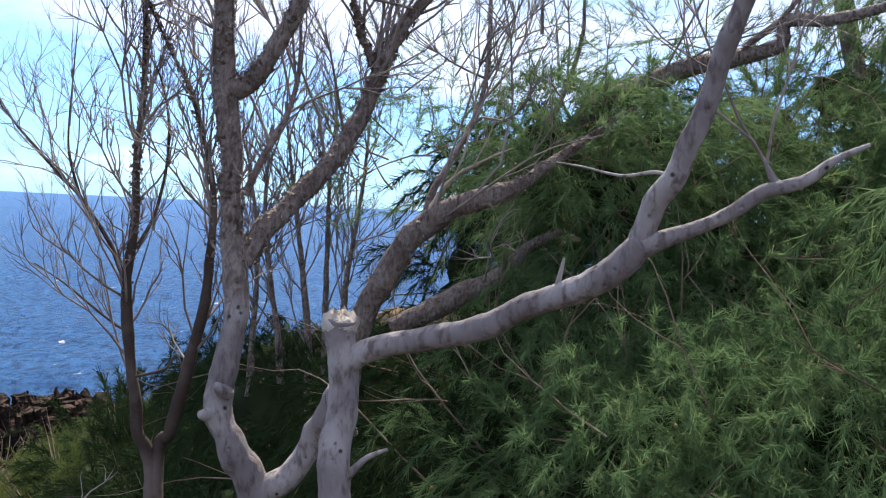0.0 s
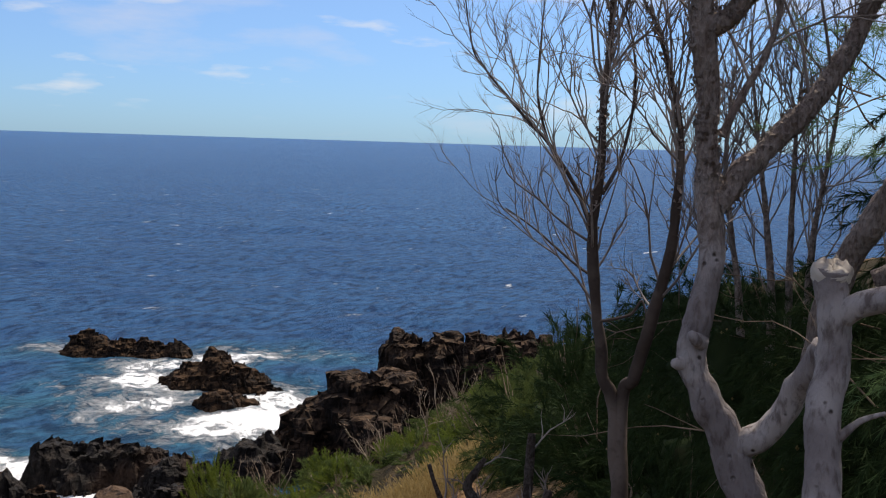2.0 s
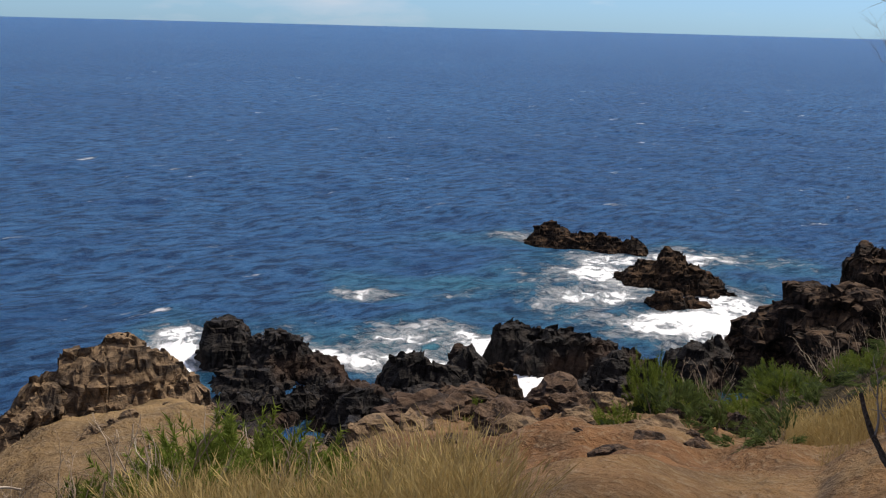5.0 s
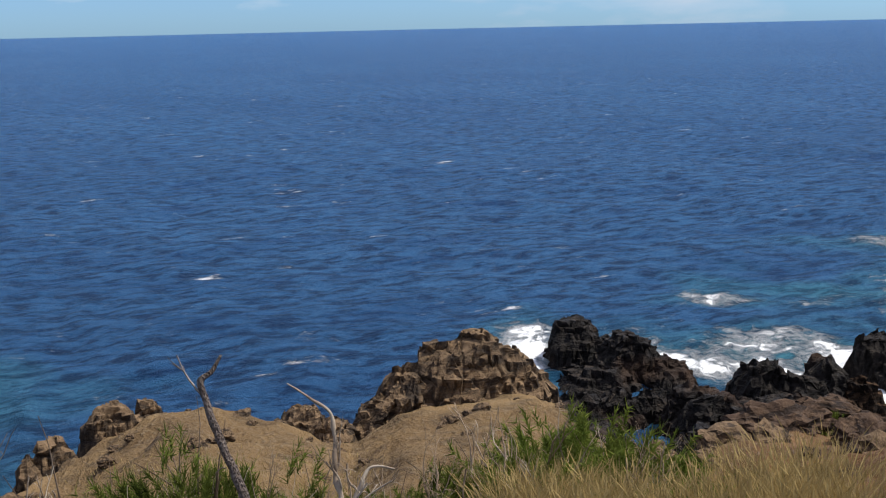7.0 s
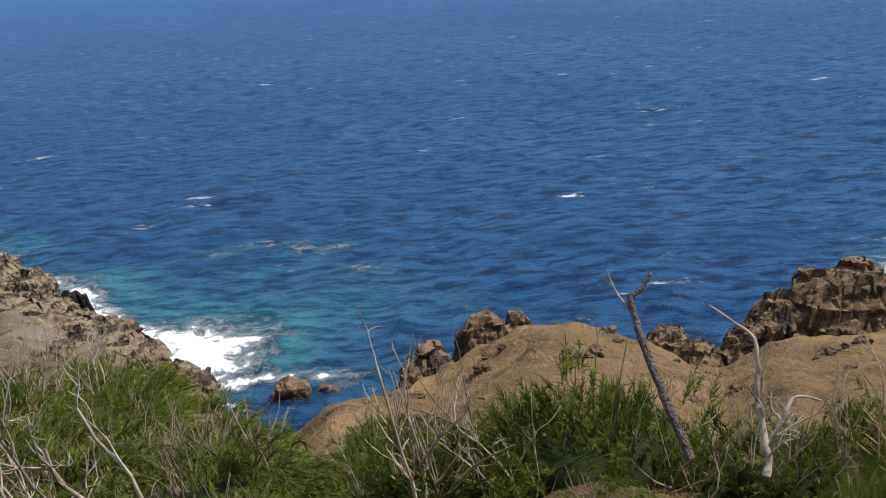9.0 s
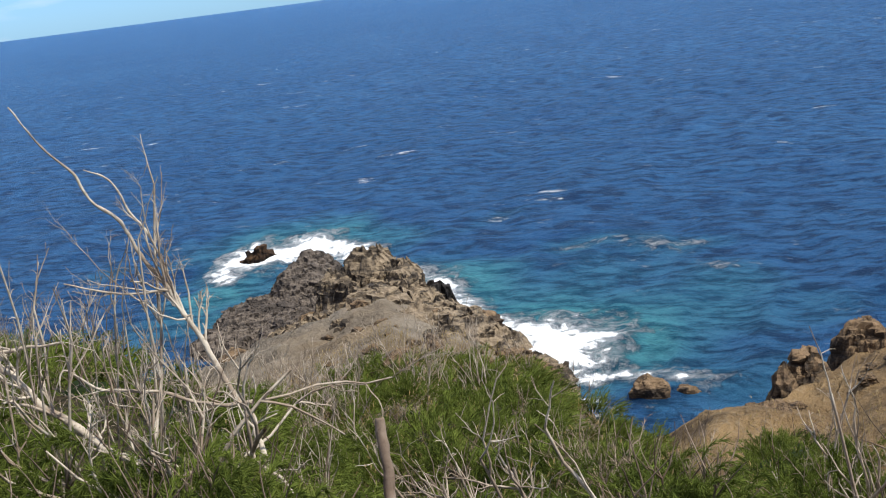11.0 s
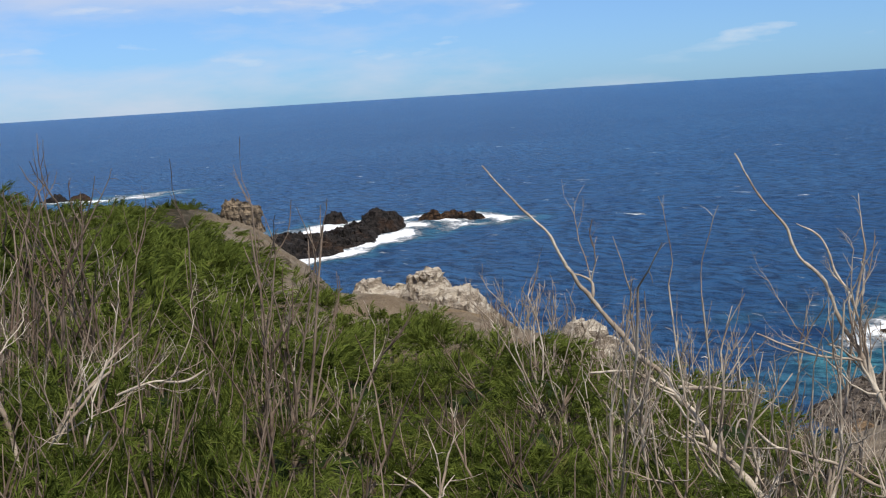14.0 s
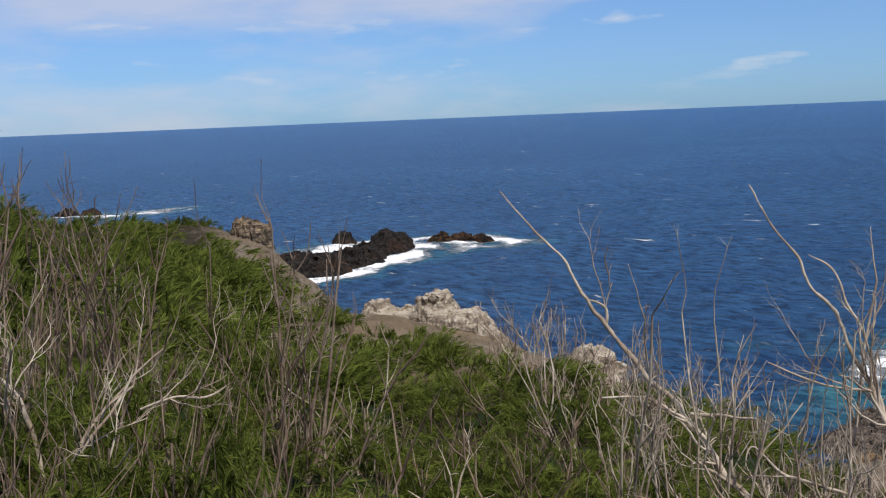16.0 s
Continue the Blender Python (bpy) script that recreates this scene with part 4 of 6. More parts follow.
def dome(rng, count, size, low=-0.1, tufts=0):
    """Roots and outward ways over the upper part of a lumpy dome."""
    d = rng.normal(0, 1, (count * 3, 3))
    d /= np.linalg.norm(d, axis=1, keepdims=True)
    d = d[d[:, 2] > low][:count]
    if tufts:
        middle = d[np.arange(len(d)) % tufts]
        d = middle + rng.normal(0, 0.17, d.shape)
        d /= np.linalg.norm(d, axis=1, keepdims=True)
        tall = rng.uniform(0.5, 1.15, tufts)[np.arange(len(d)) % tufts]
        return d * np.array(size) * tall[:, None] * rng.uniform(0.72, 1.0, (len(d), 1)), middle
    lump = 1 + 0.28 * fractal(d, 2.2, 2, int(rng.integers(1, 999)))
    root = d * np.array(size) * lump[:, None] * rng.uniform(0.55, 1.0, (len(d), 1))
    return root, d


WIND = (-0.17, 0.11, 0.0)


def bush_kind(name, seed, mat, label, count, each, reach, length, width, droop, size=(1, 1, 0.7), category="bush", spread=0.28, tufts=0, heart_size=0.5):
    """A bush with foliage, a dark core painted as its inner shade, and woody stems: a pattern that is copied over the
    slope.
    """
    base = new(name)
    tagged(base, label, category)
    rng = np.random.default_rng(seed)
    root, way = dome(rng, count, size, -0.1, tufts)
    way = way + (0, 0, 0.35)
    way /= np.linalg.norm(way, axis=1, keepdims=True)
    V, F = plumes(rng, root * 0.8, way, each, reach, length, width, droop, WIND, spread)
    part("foliage", mesh_from("foliage", V, F, smooth=False), M[mat], base)
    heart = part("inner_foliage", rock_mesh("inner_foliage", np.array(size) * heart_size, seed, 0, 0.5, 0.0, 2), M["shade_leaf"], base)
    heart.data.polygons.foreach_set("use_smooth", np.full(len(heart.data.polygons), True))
    for k in range(3):
        pieces = []
        sprout(rng, (rng.normal(0, 0.1), rng.normal(0, 0.1), -0.3), (rng.normal(0, 0.5), rng.normal(0, 0.5), 1), 0.8, 0.018, 1, pieces, sides=4)
        part("stem", limb_mesh("stem", pieces), M["brown_twig"], base)
    return base


def shrub_kind(name, seed, mat, label, stems, height, depth, radius, spread=0.5, lift=0.4, tilt=0.28, bend=0.40, forks=(2, 4), shrink=0.5):
    """A leafless shrub: bare stems out of one root."""
    rng = np.random.default_rng(seed)
    base = new(name)
    tagged(base, label, "dead shrub")
    for k in range(stems):
        pieces = []
        sprout(rng, (rng.normal(0, 0.08), rng.normal(0, 0.08), -0.15), (rng.normal(0, tilt), rng.normal(0, tilt), 1), height * rng.uniform(0.6, 1.05), radius * rng.uniform(0.7, 1.2), depth, pieces, bend, lift, forks, spread, shrink, 4, 0.5)
        part("stem", limb_mesh("stem", pieces), M[mat], base)
    return base


PLACE = np.random.default_rng(4)


def scatter(kinds, count, az, rr, size, group, sink=0.1, keep=None, flat=1.0):
    """Copies of the kinds over a stretch of the plan."""
    done = 0
    while done < count:
        a = PLACE.uniform(*az)
        r = math.sqrt(PLACE.uniform(rr[0] ** 2, rr[1] ** 2))
        done += 1
        if keep and not keep(a, r):
            continue
        p = spot(a, r)
        s = PLACE.uniform(*size)
        z = height_at(p.x, p.y)
        ob = copy_thing(kinds[PLACE.integers(len(kinds))], Matrix.Translation((p.x, p.y, z - sink * s)) @ pose(0, 0, 0, PLACE.normal(0, 5), PLACE.normal(0, 5), PLACE.uniform(0, 360)) @ Matrix.Diagonal((s, s, s * flat, 1)))
        ob.scale = (s, s, s * flat)
        tagged(ob, group=group)


def scrub_sheet(name, label, mat, patches, seed, count=60, each=40, reach=0.6, length=0.22, width=0.018, flat=0.7):
    """Far scrub that nobody could count: many bushes of plumes as one piece. Patches: how many, bearings, distances, sizes."""
    rng = np.random.default_rng(seed)
    pieces = []
    for number, az, rr, size, keep in patches:
        for _ in range(number):
            a, r, s = rng.uniform(*az), math.sqrt(rng.uniform(rr[0] ** 2, rr[1] ** 2)), rng.uniform(*size)
            if keep and not keep(a, r):
                continue
            p = spot(a, r)
            root, way = dome(rng, count, (s, s, s * flat), -0.1, 9)
            way = way + (0, 0, 0.35)
            way /= np.linalg.norm(way, axis=1, keepdims=True)
            V, F = plumes(rng, root * 0.8, way, each, reach * s, length * s, width * s, 0.35, WIND, 0.3)
            pieces.append((V + (p.x, p.y, height_at(p.x, p.y) - 0.05), F))
    V, F = join(pieces)
    me = mesh_from(name, V, F, smooth=False)
    me.materials.append(M[mat])
    tagged(new(name, me), label, "scrub", kind="stuff")


def retire(kinds):
    for k in kinds:
        for o in (*k.children_recursive, k):
            bpy.data.objects.remove(o)

# ------------------------------------------------------------------ low scrub on the slopes
COMBED = "low wind-combed casuarina bush with drooping green needles"
NEAR_GREEN = [bush_kind("casuarina_bush", 100 + k, "scrub", COMBED, 130, 46, 0.42, 0.115, 0.0075, 0.85, (1, 1, 0.66), "bush", 0.36, 13, 0.33) for k in range(4)]
SHADED_GREEN = [bush_kind("casuarina_bush", 120 + k, "shade_needles", "dense dark green casuarina bush on the slope, darkened for shade", 170, 52, 0.34, 0.11, 0.0075, 0.5, (1, 1, 0.9), "bush", 0.42, 34, 0.42) for k in range(2)]
LOW_DARK = [bush_kind("casuarina_bush", 125 + k, "scrub", "low dark green bush on the edge of the bare headland", 230, 44, 0.24, 0.09, 0.0078, 0.25, (1, 1, 0.75), "bush", 0.6, 40, 0.46) for k in range(2)]
MID = [bush_kind("casuarina_bush", 128 + k, "olive", "soft olive green casuarina bush beside the bare tree", 240, 46, 0.22, 0.08, 0.0068, 0.35, (1, 1, 0.8), "bush", 0.75, 36, 0.5) for k in range(2)]
OLIVE = [bush_kind("coastal_shrub", 130 + k, "shrub", "rounded bright green coastal shrub on bare earth", 190, 50, 0.3, 0.10, 0.014, 0.05, (1, 1, 0.8), "shrub", 0.8) for k in range(2)]
DEAD = [shrub_kind("dead_shrub", 150 + k, "dead_twig", "bleached leafless shrub with bare upright twigs", 4, 0.95, 2, 0.011) for k in range(5)]
TALL = [shrub_kind("dead_shrub", 160 + k, "bleached", "tall bleached shrub of thin bare upright stems", 4, 1.3, 1, 0.0125, 0.6, 0.4, 0.26, 0.28, (4, 8), 0.28) for k in range(4)]
FALLEN = [shrub_kind("dead_bough", 180 + k, "bleached", "crooked bleached bough lying in the green scrub", 3, 1.25, 2, 0.017, 0.8, 0.12, 1.1) for k in range(3)]
RISE = [shrub_kind("dead_shrub", 190 + k, "brown_twig", "tall bare grey-brown shrub standing over the scrub", 5, 2.0, 1, 0.012, 0.6, 0.45, 0.2, 0.24, (5, 9), 0.24) for k in range(4)]
ANTLER = [shrub_kind("dead_shrub", 195 + k, "bleached", "tall bleached shrub with a few antler-like stems", 3, 1.9, 1, 0.0105, 0.5, 0.4, 0.13, 0.22, (4, 7), 0.24) for k in range(3)]
BROWN = [shrub_kind("dead_shrub", 170 + k, "brown_twig", "brown leafless shrub tangled in the scrub", 4, 0.85, 1, 0.009, 0.8, 0.4, 0.35, 0.32, (4, 7), 0.32) for k in range(4)]


def inside(a, r):
    return r < coast(np.array([a]))[0][0] - 0.8


def off_straw(a, r):
    return inside(a, r) and not (20.5 < a < 30 and 12 < r < 21.5)


# right of the track, down to the bluff
scatter(SHADED_GREEN, 20, (4, 16.5), (8, 12), (0.8, 1.15), "dense slope scrub", keep=inside, flat=1.25)
scatter(SHADED_GREEN, 14, (5, 17), (12, 20), (0.9, 1.4), "dense slope scrub", keep=inside)
for a, r, s in ((19.6, 13.5, 1.2), (20.6, 16.5, 1.15), (20.4, 20, 1.4), (21.8, 22.5, 1.3)):
    scatter(MID, 1, (a, a), (r, r), (s, s), "dense slope scrub", flat=1.75)
for a, r, s in ((17.8, 12, 1.25), (18.4, 16, 1.45), (16.5, 13, 1.4)):
    scatter(SHADED_GREEN, 1, (a, a), (r, r), (s, s), "dense slope scrub", flat=1.5)
scatter(MID, 16, (17, 32), (19, 30), (0.6, 1.0), "dense slope scrub", keep=off_straw)
scatter(OLIVE, 22, (21, 37), (21, 33), (0.6, 1.0), "shrubs by the track", keep=off_straw)
for a, r, s, f in ((46.3, 23.6, 0.9, 0.95), (38.6, 21.8, 0.8, 0.9), (36.7, 24.5, 0.8, 2.0), (35.4, 26, 0.8, 1.2), (32.5, 25, 0.9, 1.0)):
    scatter(OLIVE, 1, (a, a), (r, r), (s, s), "shrubs by the track", flat=f)
scatter(DEAD, 26, (23, 38), (24, 38), (1.1, 1.9), "bare shrubs on the slope", keep=off_straw)
scrub_sheet("slope_scrub", "olive green scrub covering the slope above the bluff", "olive", [
    (120, (8, 36), (15, 43), (0.5, 0.95), off_straw),
], 141, 60, 22, 0.4, 0.2, 0.026, 0.9)
# below the lookout
LEDGE = [(81.6, 9.8, 1.4, 1.35), (79.2, 9.6, 1.3, 1.35), (76.8, 10.0, 1.35, 1.35), (73.6, 9.8, 1.2, 1.3), (69.2, 9.6, 0.9, 1.2), (66.6, 10.0, 1.15, 1.2), (64.6, 9.8, 1.0, 1.2), (86.8, 9.4, 1.1, 1.25), (84.8, 9.8, 1.0, 1.2), (90.8, 9.6, 1.15, 1.3), (92.4, 10.4, 1.1, 1.3), (88.6, 10, 1.0, 1.2)]
for a, r, s, f in LEDGE:
    scatter(LOW_DARK, 1, (a, a), (r, r), (s, s), "scrub below the lookout", flat=f)
for a, r, s in ((61, 10.4, 1.3), (59, 10.8, 1.4), (57.2, 10.4, 1.35), (55.4, 10.4, 1.15), (60, 9.6, 1.1), (53.6, 10.6, 0.95)):
    scatter(OLIVE, 1, (a, a), (r, r), (s * 0.95, s * 0.95), "scrub below the lookout", flat=1.1)
scatter(DEAD, 9, (52, 64), (9.5, 13), (0.9, 1.5), "bare shrubs below the lookout")
scatter(DEAD, 9, (66, 98), (9, 12), (0.8, 1.3), "bare shrubs below the lookout")
for a, r, s in ((88.9, 9.4, 1.5), (89.7, 9.8, 1.45), (88.2, 9.8, 1.25)):
    scatter(TALL, 1, (a, a), (r, r), (s, s), "bare shrubs below the lookout")
for a, r, s in ((75.4, 9.2, 1.0), (70.6, 9.6, 1.1), (66.4, 9.8, 1.0), (62.6, 9.8, 1.2)):
    scatter(DEAD, 1, (a, a), (r, r), (s, s), "bare shrubs below the lookout")
for a, r, s in ((62, 10, 0.95), (60.5, 9.6, 0.8), (57, 10.4, 0.95), (55.5, 10, 0.8), (86, 9.4, 0.9), (84.4, 9.0, 0.75), (70.4, 9.4, 0.75), (92.5, 9.6, 0.7), (78, 9.6, 0.8)):
    scatter(TALL, 1, (a, a), (r, r), (s, s), "tall bare shrubs")
# the combed mat towards the far slope
scrub_sheet("neck_scrub", "wind-combed green scrub over the neck of the headland", "scrub", [
    (84, (103, 119.5), (12.5, 25), (0.65, 1.0), None), (34, (102, 113), (23, 29), (0.6, 0.9), None), (36, (96.6, 103.5), (11.5, 24), (0.6, 0.9), None),
], 143, 100, 22, 0.46, 0.15, 0.014, 0.85)
scatter(LOW_DARK, 16, (86.5, 93), (12.5, 17), (0.65, 1.0), "scrub below the lookout", flat=1.0)
scatter(NEAR_GREEN, 20, (94, 122), (4.9, 7.4), (0.45, 0.65), "scrub mat", flat=0.8)
scatter(NEAR_GREEN, 7, (70, 86), (5.2, 7.4), (0.45, 0.6), "scrub mat", flat=0.8)
scatter(NEAR_GREEN, 30, (98, 122), (7.2, 13), (0.75, 1.15), "scrub mat", flat=1.0)
scatter(NEAR_GREEN, 58, (116, 150), (6.6, 16), (0.85, 1.3), "scrub mat", flat=0.95)
scatter(NEAR_GREEN, 20, (122, 152), (5.0, 8), (0.7, 1.0), "scrub mat", flat=0.95)
scatter(NEAR_GREEN, 38, (148, 168), (6.0, 15), (0.7, 1.15), "scrub mat", flat=1.15)


def off_path(a, r):
    """Clear of the bare path that runs out to the far stack."""
    way = np.interp(r, (0, 14, 23, 37, 75, 100), (130, 139, 143.3, 146.6, 150.6, 152))
    return inside(a, r) and abs(a - way) > (0.6 if a > way else 0.4) and (a > way or r < 42)


scrub_sheet("far_scrub", "wind-combed green scrub over the far slope", "scrub", [
    (34, (100, 122), (12, 19), (0.5, 0.75), None), (70, (122, 146), (15, 25), (0.6, 0.9), off_path), (44, (138, 146.5), (24, 37), (0.6, 0.85), off_path), (30, (147, 153), (24, 37), (0.8, 1.1), off_path), (22, (151.2, 154), (37, 75), (0.9, 1.2), off_path),
    (26, (144, 150), (14, 22), (0.55, 0.8), off_path), (150, (147, 172), (14, 45), (0.8, 1.25), off_path), (80, (152, 172), (45, 92), (0.9, 1.5), off_path), (16, (148.4, 152), (84, 95), (0.8, 1.1), inside),
], 142, 54, 17, 0.5, 0.22, 0.028)
scatter(TALL, 34, (100, 117), (21, 31), (0.8, 1.3), "bare shrubs on the mat", keep=inside)
scatter(DEAD + BROWN, 10, (98, 120), (9, 18), (0.7, 1.1), "bare shrubs on the mat", keep=inside)
scatter(TALL, 8, (113, 136), (12, 16), (0.9, 1.25), "tall bare shrubs", keep=inside)
scatter(TALL, 44, (112.5, 136), (17, 24), (0.95, 1.5), "tall bare shrubs", keep=inside)
scatter(NEAR_GREEN, 16, (116, 136), (6.4, 8.4), (0.8, 1.1), "scrub mat", flat=1.2)
scatter(FALLEN, 4, (118, 130), (6.8, 9), (0.8, 1.25), "dead boughs on the mat", sink=-0.35)
scatter(FALLEN, 2, (140, 160), (7, 9), (0.7, 0.9), "dead boughs on the mat", sink=-0.35)
scatter(FALLEN, 5, (98, 112), (6.5, 9), (0.7, 1.0), "dead boughs on the mat", sink=-0.3)
scatter(TALL, 4, (110, 134), (8.5, 11.5), (0.85, 1.2), "tall bare shrubs")
# bushes with shade in their colour, for the dim corner nearest the lookout
scatter(SHADED_GREEN, 9, (136, 153), (5.2, 7.2), (0.7, 1.0), "scrub mat", flat=0.9)
scatter(NEAR_GREEN, 14, (124, 142), (8, 13), (0.55, 0.8), "scrub mat", flat=0.8)
scatter(DEAD, 16, (126, 138), (17, 29), (0.9, 1.4), "bare shrubs on the mat", keep=inside)
for a, r, s in ((161.4, 9.0, 0.98), (160.7, 9.3, 1.0), (159.2, 9.9, 0.92), (158.3, 10.2, 0.9), (155.7, 10.3, 1.06), (155.1, 10.5, 1.08), (149.0, 10.1, 1.04), (148.4, 10.3, 1.1), (147.9, 10.0, 0.98)):
    scatter(RISE, 1, (a, a), (r, r), (s, s), "tall bare shrubs")
for a, r, s in ((133.4, 8.8, 1.25), (131.2, 8.6, 1.4), (129.0, 8.8, 1.4), (127.2, 9.4, 1.3), (125.4, 8.8, 1.3), (123.4, 9.2, 1.2), (121.2, 8.6, 1.1), (118.4, 9.0, 1.0)):
    scatter(ANTLER, 1, (a, a), (r, r), (s, s), "tall bare shrubs")
scatter(NEAR_GREEN, 24, (149, 167), (6.2, 8.6), (0.85, 1.15), "scrub mat", flat=1.35)
scatter(TALL, 9, (144, 165), (11, 20), (0.7, 1.1), "tall bare shrubs")
scatter(BROWN, 16, (122, 166), (8.5, 18), (0.7, 1.2), "brown shrubs on the mat")
scatter(DEAD, 6, (99, 108), (7.5, 13), (0.7, 1.1), "bare shrubs on the mat")
scatter(DEAD, 9, (136, 166), (12, 30), (0.8, 1.3), "bare shrubs on the mat", keep=off_path)
retire(ANTLER + FALLEN + RISE + NEAR_GREEN + SHADED_GREEN + MID + LOW_DARK + OLIVE + DEAD + TALL + BROWN)


# ------------------------------------------------------------------ the trees at the lookout
# each limb: part, bark, how many twigs sprout from it, and its line as x, y, z, radius
PALE_LIMBS = [
    ("trunk", "mixed", 0, [(-0.49, 3.07, 13.81, 0.091), (-0.6, 3.46, 14.56, 0.0801), (-0.71, 3.54, 15.03, 0.0663), (-0.8, 3.49, 15.2, 0.0545), (-0.85, 3.48, 15.32, 0.0525), (-0.83, 3.51, 15.47, 0.0472), (-0.81, 3.55, 15.65, 0.0438), (-0.84, 3.58, 15.85, 0.0441)]),
    ("upper_trunk", "mixed", 2, [(-0.84, 3.58, 15.84, 0.0441), (-0.85, 3.57, 15.96, 0.0413), (-0.86, 3.56, 16.09, 0.0386), (-0.88, 3.52, 16.33, 0.0453), (-0.87, 3.47, 16.52, 0.0364), (-0.87, 3.42, 16.72, 0.0328), (-0.89, 3.33, 17.03, 0.0224)]),
    ("branch", "pale", 0, [(-0.7, 3.54, 15.03, 0.0555), (-0.62, 3.53, 15.1, 0.0487), (-0.54, 3.5, 15.23, 0.0434), (-0.44, 3.37, 15.42, 0.038)]),
    ("branch", "mixed", 3, [(-0.87, 3.52, 16.34, 0.0401), (-0.78, 3.51, 16.39, 0.033), (-0.71, 3.49, 16.49, 0.031), (-0.63, 3.47, 16.64, 0.0283), (-0.55, 3.41, 16.84, 0.0221), (-0.44, 3.29, 17.11, 0.0117)]),
    ("branch", "mixed", 14, [(-0.81, 3.58, 15.79, 0.0406), (-0.72, 3.65, 15.94, 0.0392), (-0.6, 3.73, 16.09, 0.038), (-0.5, 3.8, 16.25, 0.035), (-0.43, 3.85, 16.42, 0.0336), (-0.38, 3.89, 16.57, 0.0284), (-0.3, 3.93, 16.71, 0.0249), (-0.18, 3.95, 16.87, 0.0194), (0, 3.94, 17.15, 0.0098)]),
    ("branch", "mixed", 2, [(-0.42, 3.87, 16.47, 0.0188), (-0.48, 3.85, 16.58, 0.0122), (-0.51, 3.82, 16.69, 0.0094), (-0.56, 3.76, 16.87, 0.0056)]),
    ("branch", "mixed", 4, [(-0.82, 3.61, 16.01, 0.0177), (-0.76, 3.64, 16.16, 0.0143), (-0.7, 3.67, 16.28, 0.0117), (-0.67, 3.69, 16.43, 0.0091), (-0.67, 3.69, 16.6, 0.0046)]),
    ("stump_trunk", "pale", 0, [(-0.29, 2.64, 14.13, 0.0716), (-0.37, 2.96, 14.78, 0.0571), (-0.4, 3.06, 15.14, 0.0521), (-0.41, 3.09, 15.29, 0.0521), (-0.41, 3.13, 15.45, 0.0521), (-0.41, 3.13, 15.55, 0.0489), (-0.42, 3.14, 15.63, 0.0458), (-0.42, 3.14, 15.66, 0.0489)]),
    ("limb", "pale", 0, [(-0.42, 3.13, 15.53, 0.0413), (-0.32, 3.11, 15.6, 0.0407), (-0.19, 3.05, 15.63, 0.0384), (-0.01, 2.93, 15.69, 0.0367), (0.1, 2.84, 15.75, 0.0369), (0.21, 2.77, 15.81, 0.0386), (0.3, 2.7, 15.87, 0.0391), (0.37, 2.65, 15.94, 0.0372)]),
    ("limb", "pale", 0, [(0.36, 2.66, 15.93, 0.0347), (0.39, 2.63, 16.03, 0.0319), (0.42, 2.6, 16.1, 0.0316), (0.45, 2.57, 16.18, 0.0289), (0.48, 2.54, 16.27, 0.0274), (0.5, 2.51, 16.36, 0.0272), (0.52, 2.47, 16.43, 0.0258), (0.54, 2.44, 16.5, 0.0232), (0.57, 2.35, 16.65, 0.018), (0.62, 2.27, 16.83, 0.0108)]),
    ("limb", "pale", 0, [(0.37, 2.65, 15.93, 0.0295), (0.46, 2.64, 15.97, 0.0218), (0.56, 2.62, 16.02, 0.0205), (0.63, 2.6, 16.07, 0.0193), (0.72, 2.58, 16.1, 0.0154), (0.78, 2.56, 16.15, 0.0116), (0.85, 2.53, 16.19, 0.0051)]),
    ("spur", "pale", 0, [(0.17, 2.79, 15.79, 0.0121), (0.18, 2.78, 15.84, 0.0074), (0.19, 2.78, 15.89, 0.0033)]),
    ("spur", "pale", 0, [(-0.37, 3.08, 15.23, 0.0138), (-0.32, 3.08, 15.28, 0.0091), (-0.26, 3.08, 15.31, 0.0053)]),
    ("spur", "pale", 2, [(0.72, 2.58, 16.09, 0.0103), (0.66, 2.6, 16.1, 0.0096), (0.63, 2.6, 16.15, 0.0039)]),
    ("spur", "pale", 0, [(0.44, 2.61, 16.09, 0.0057), (0.39, 2.65, 16.11, 0.0051), (0.31, 2.68, 16.1, 0.0045), (0.22, 2.74, 16.12, 0.0033), (0.16, 2.79, 16.13, 0.002)]),
    ("spur", "pale", 0, [(-0.82, 3.47, 15.37, 0.026), (-0.83, 3.42, 15.39, 0.0222), (-0.84, 3.4, 15.41, 0.0119)]),
    ("spur", "pale", 0, [(-0.85, 3.48, 15.3, 0.0297), (-0.88, 3.44, 15.3, 0.0225), (-0.89, 3.42, 15.31, 0.0103)]),
]
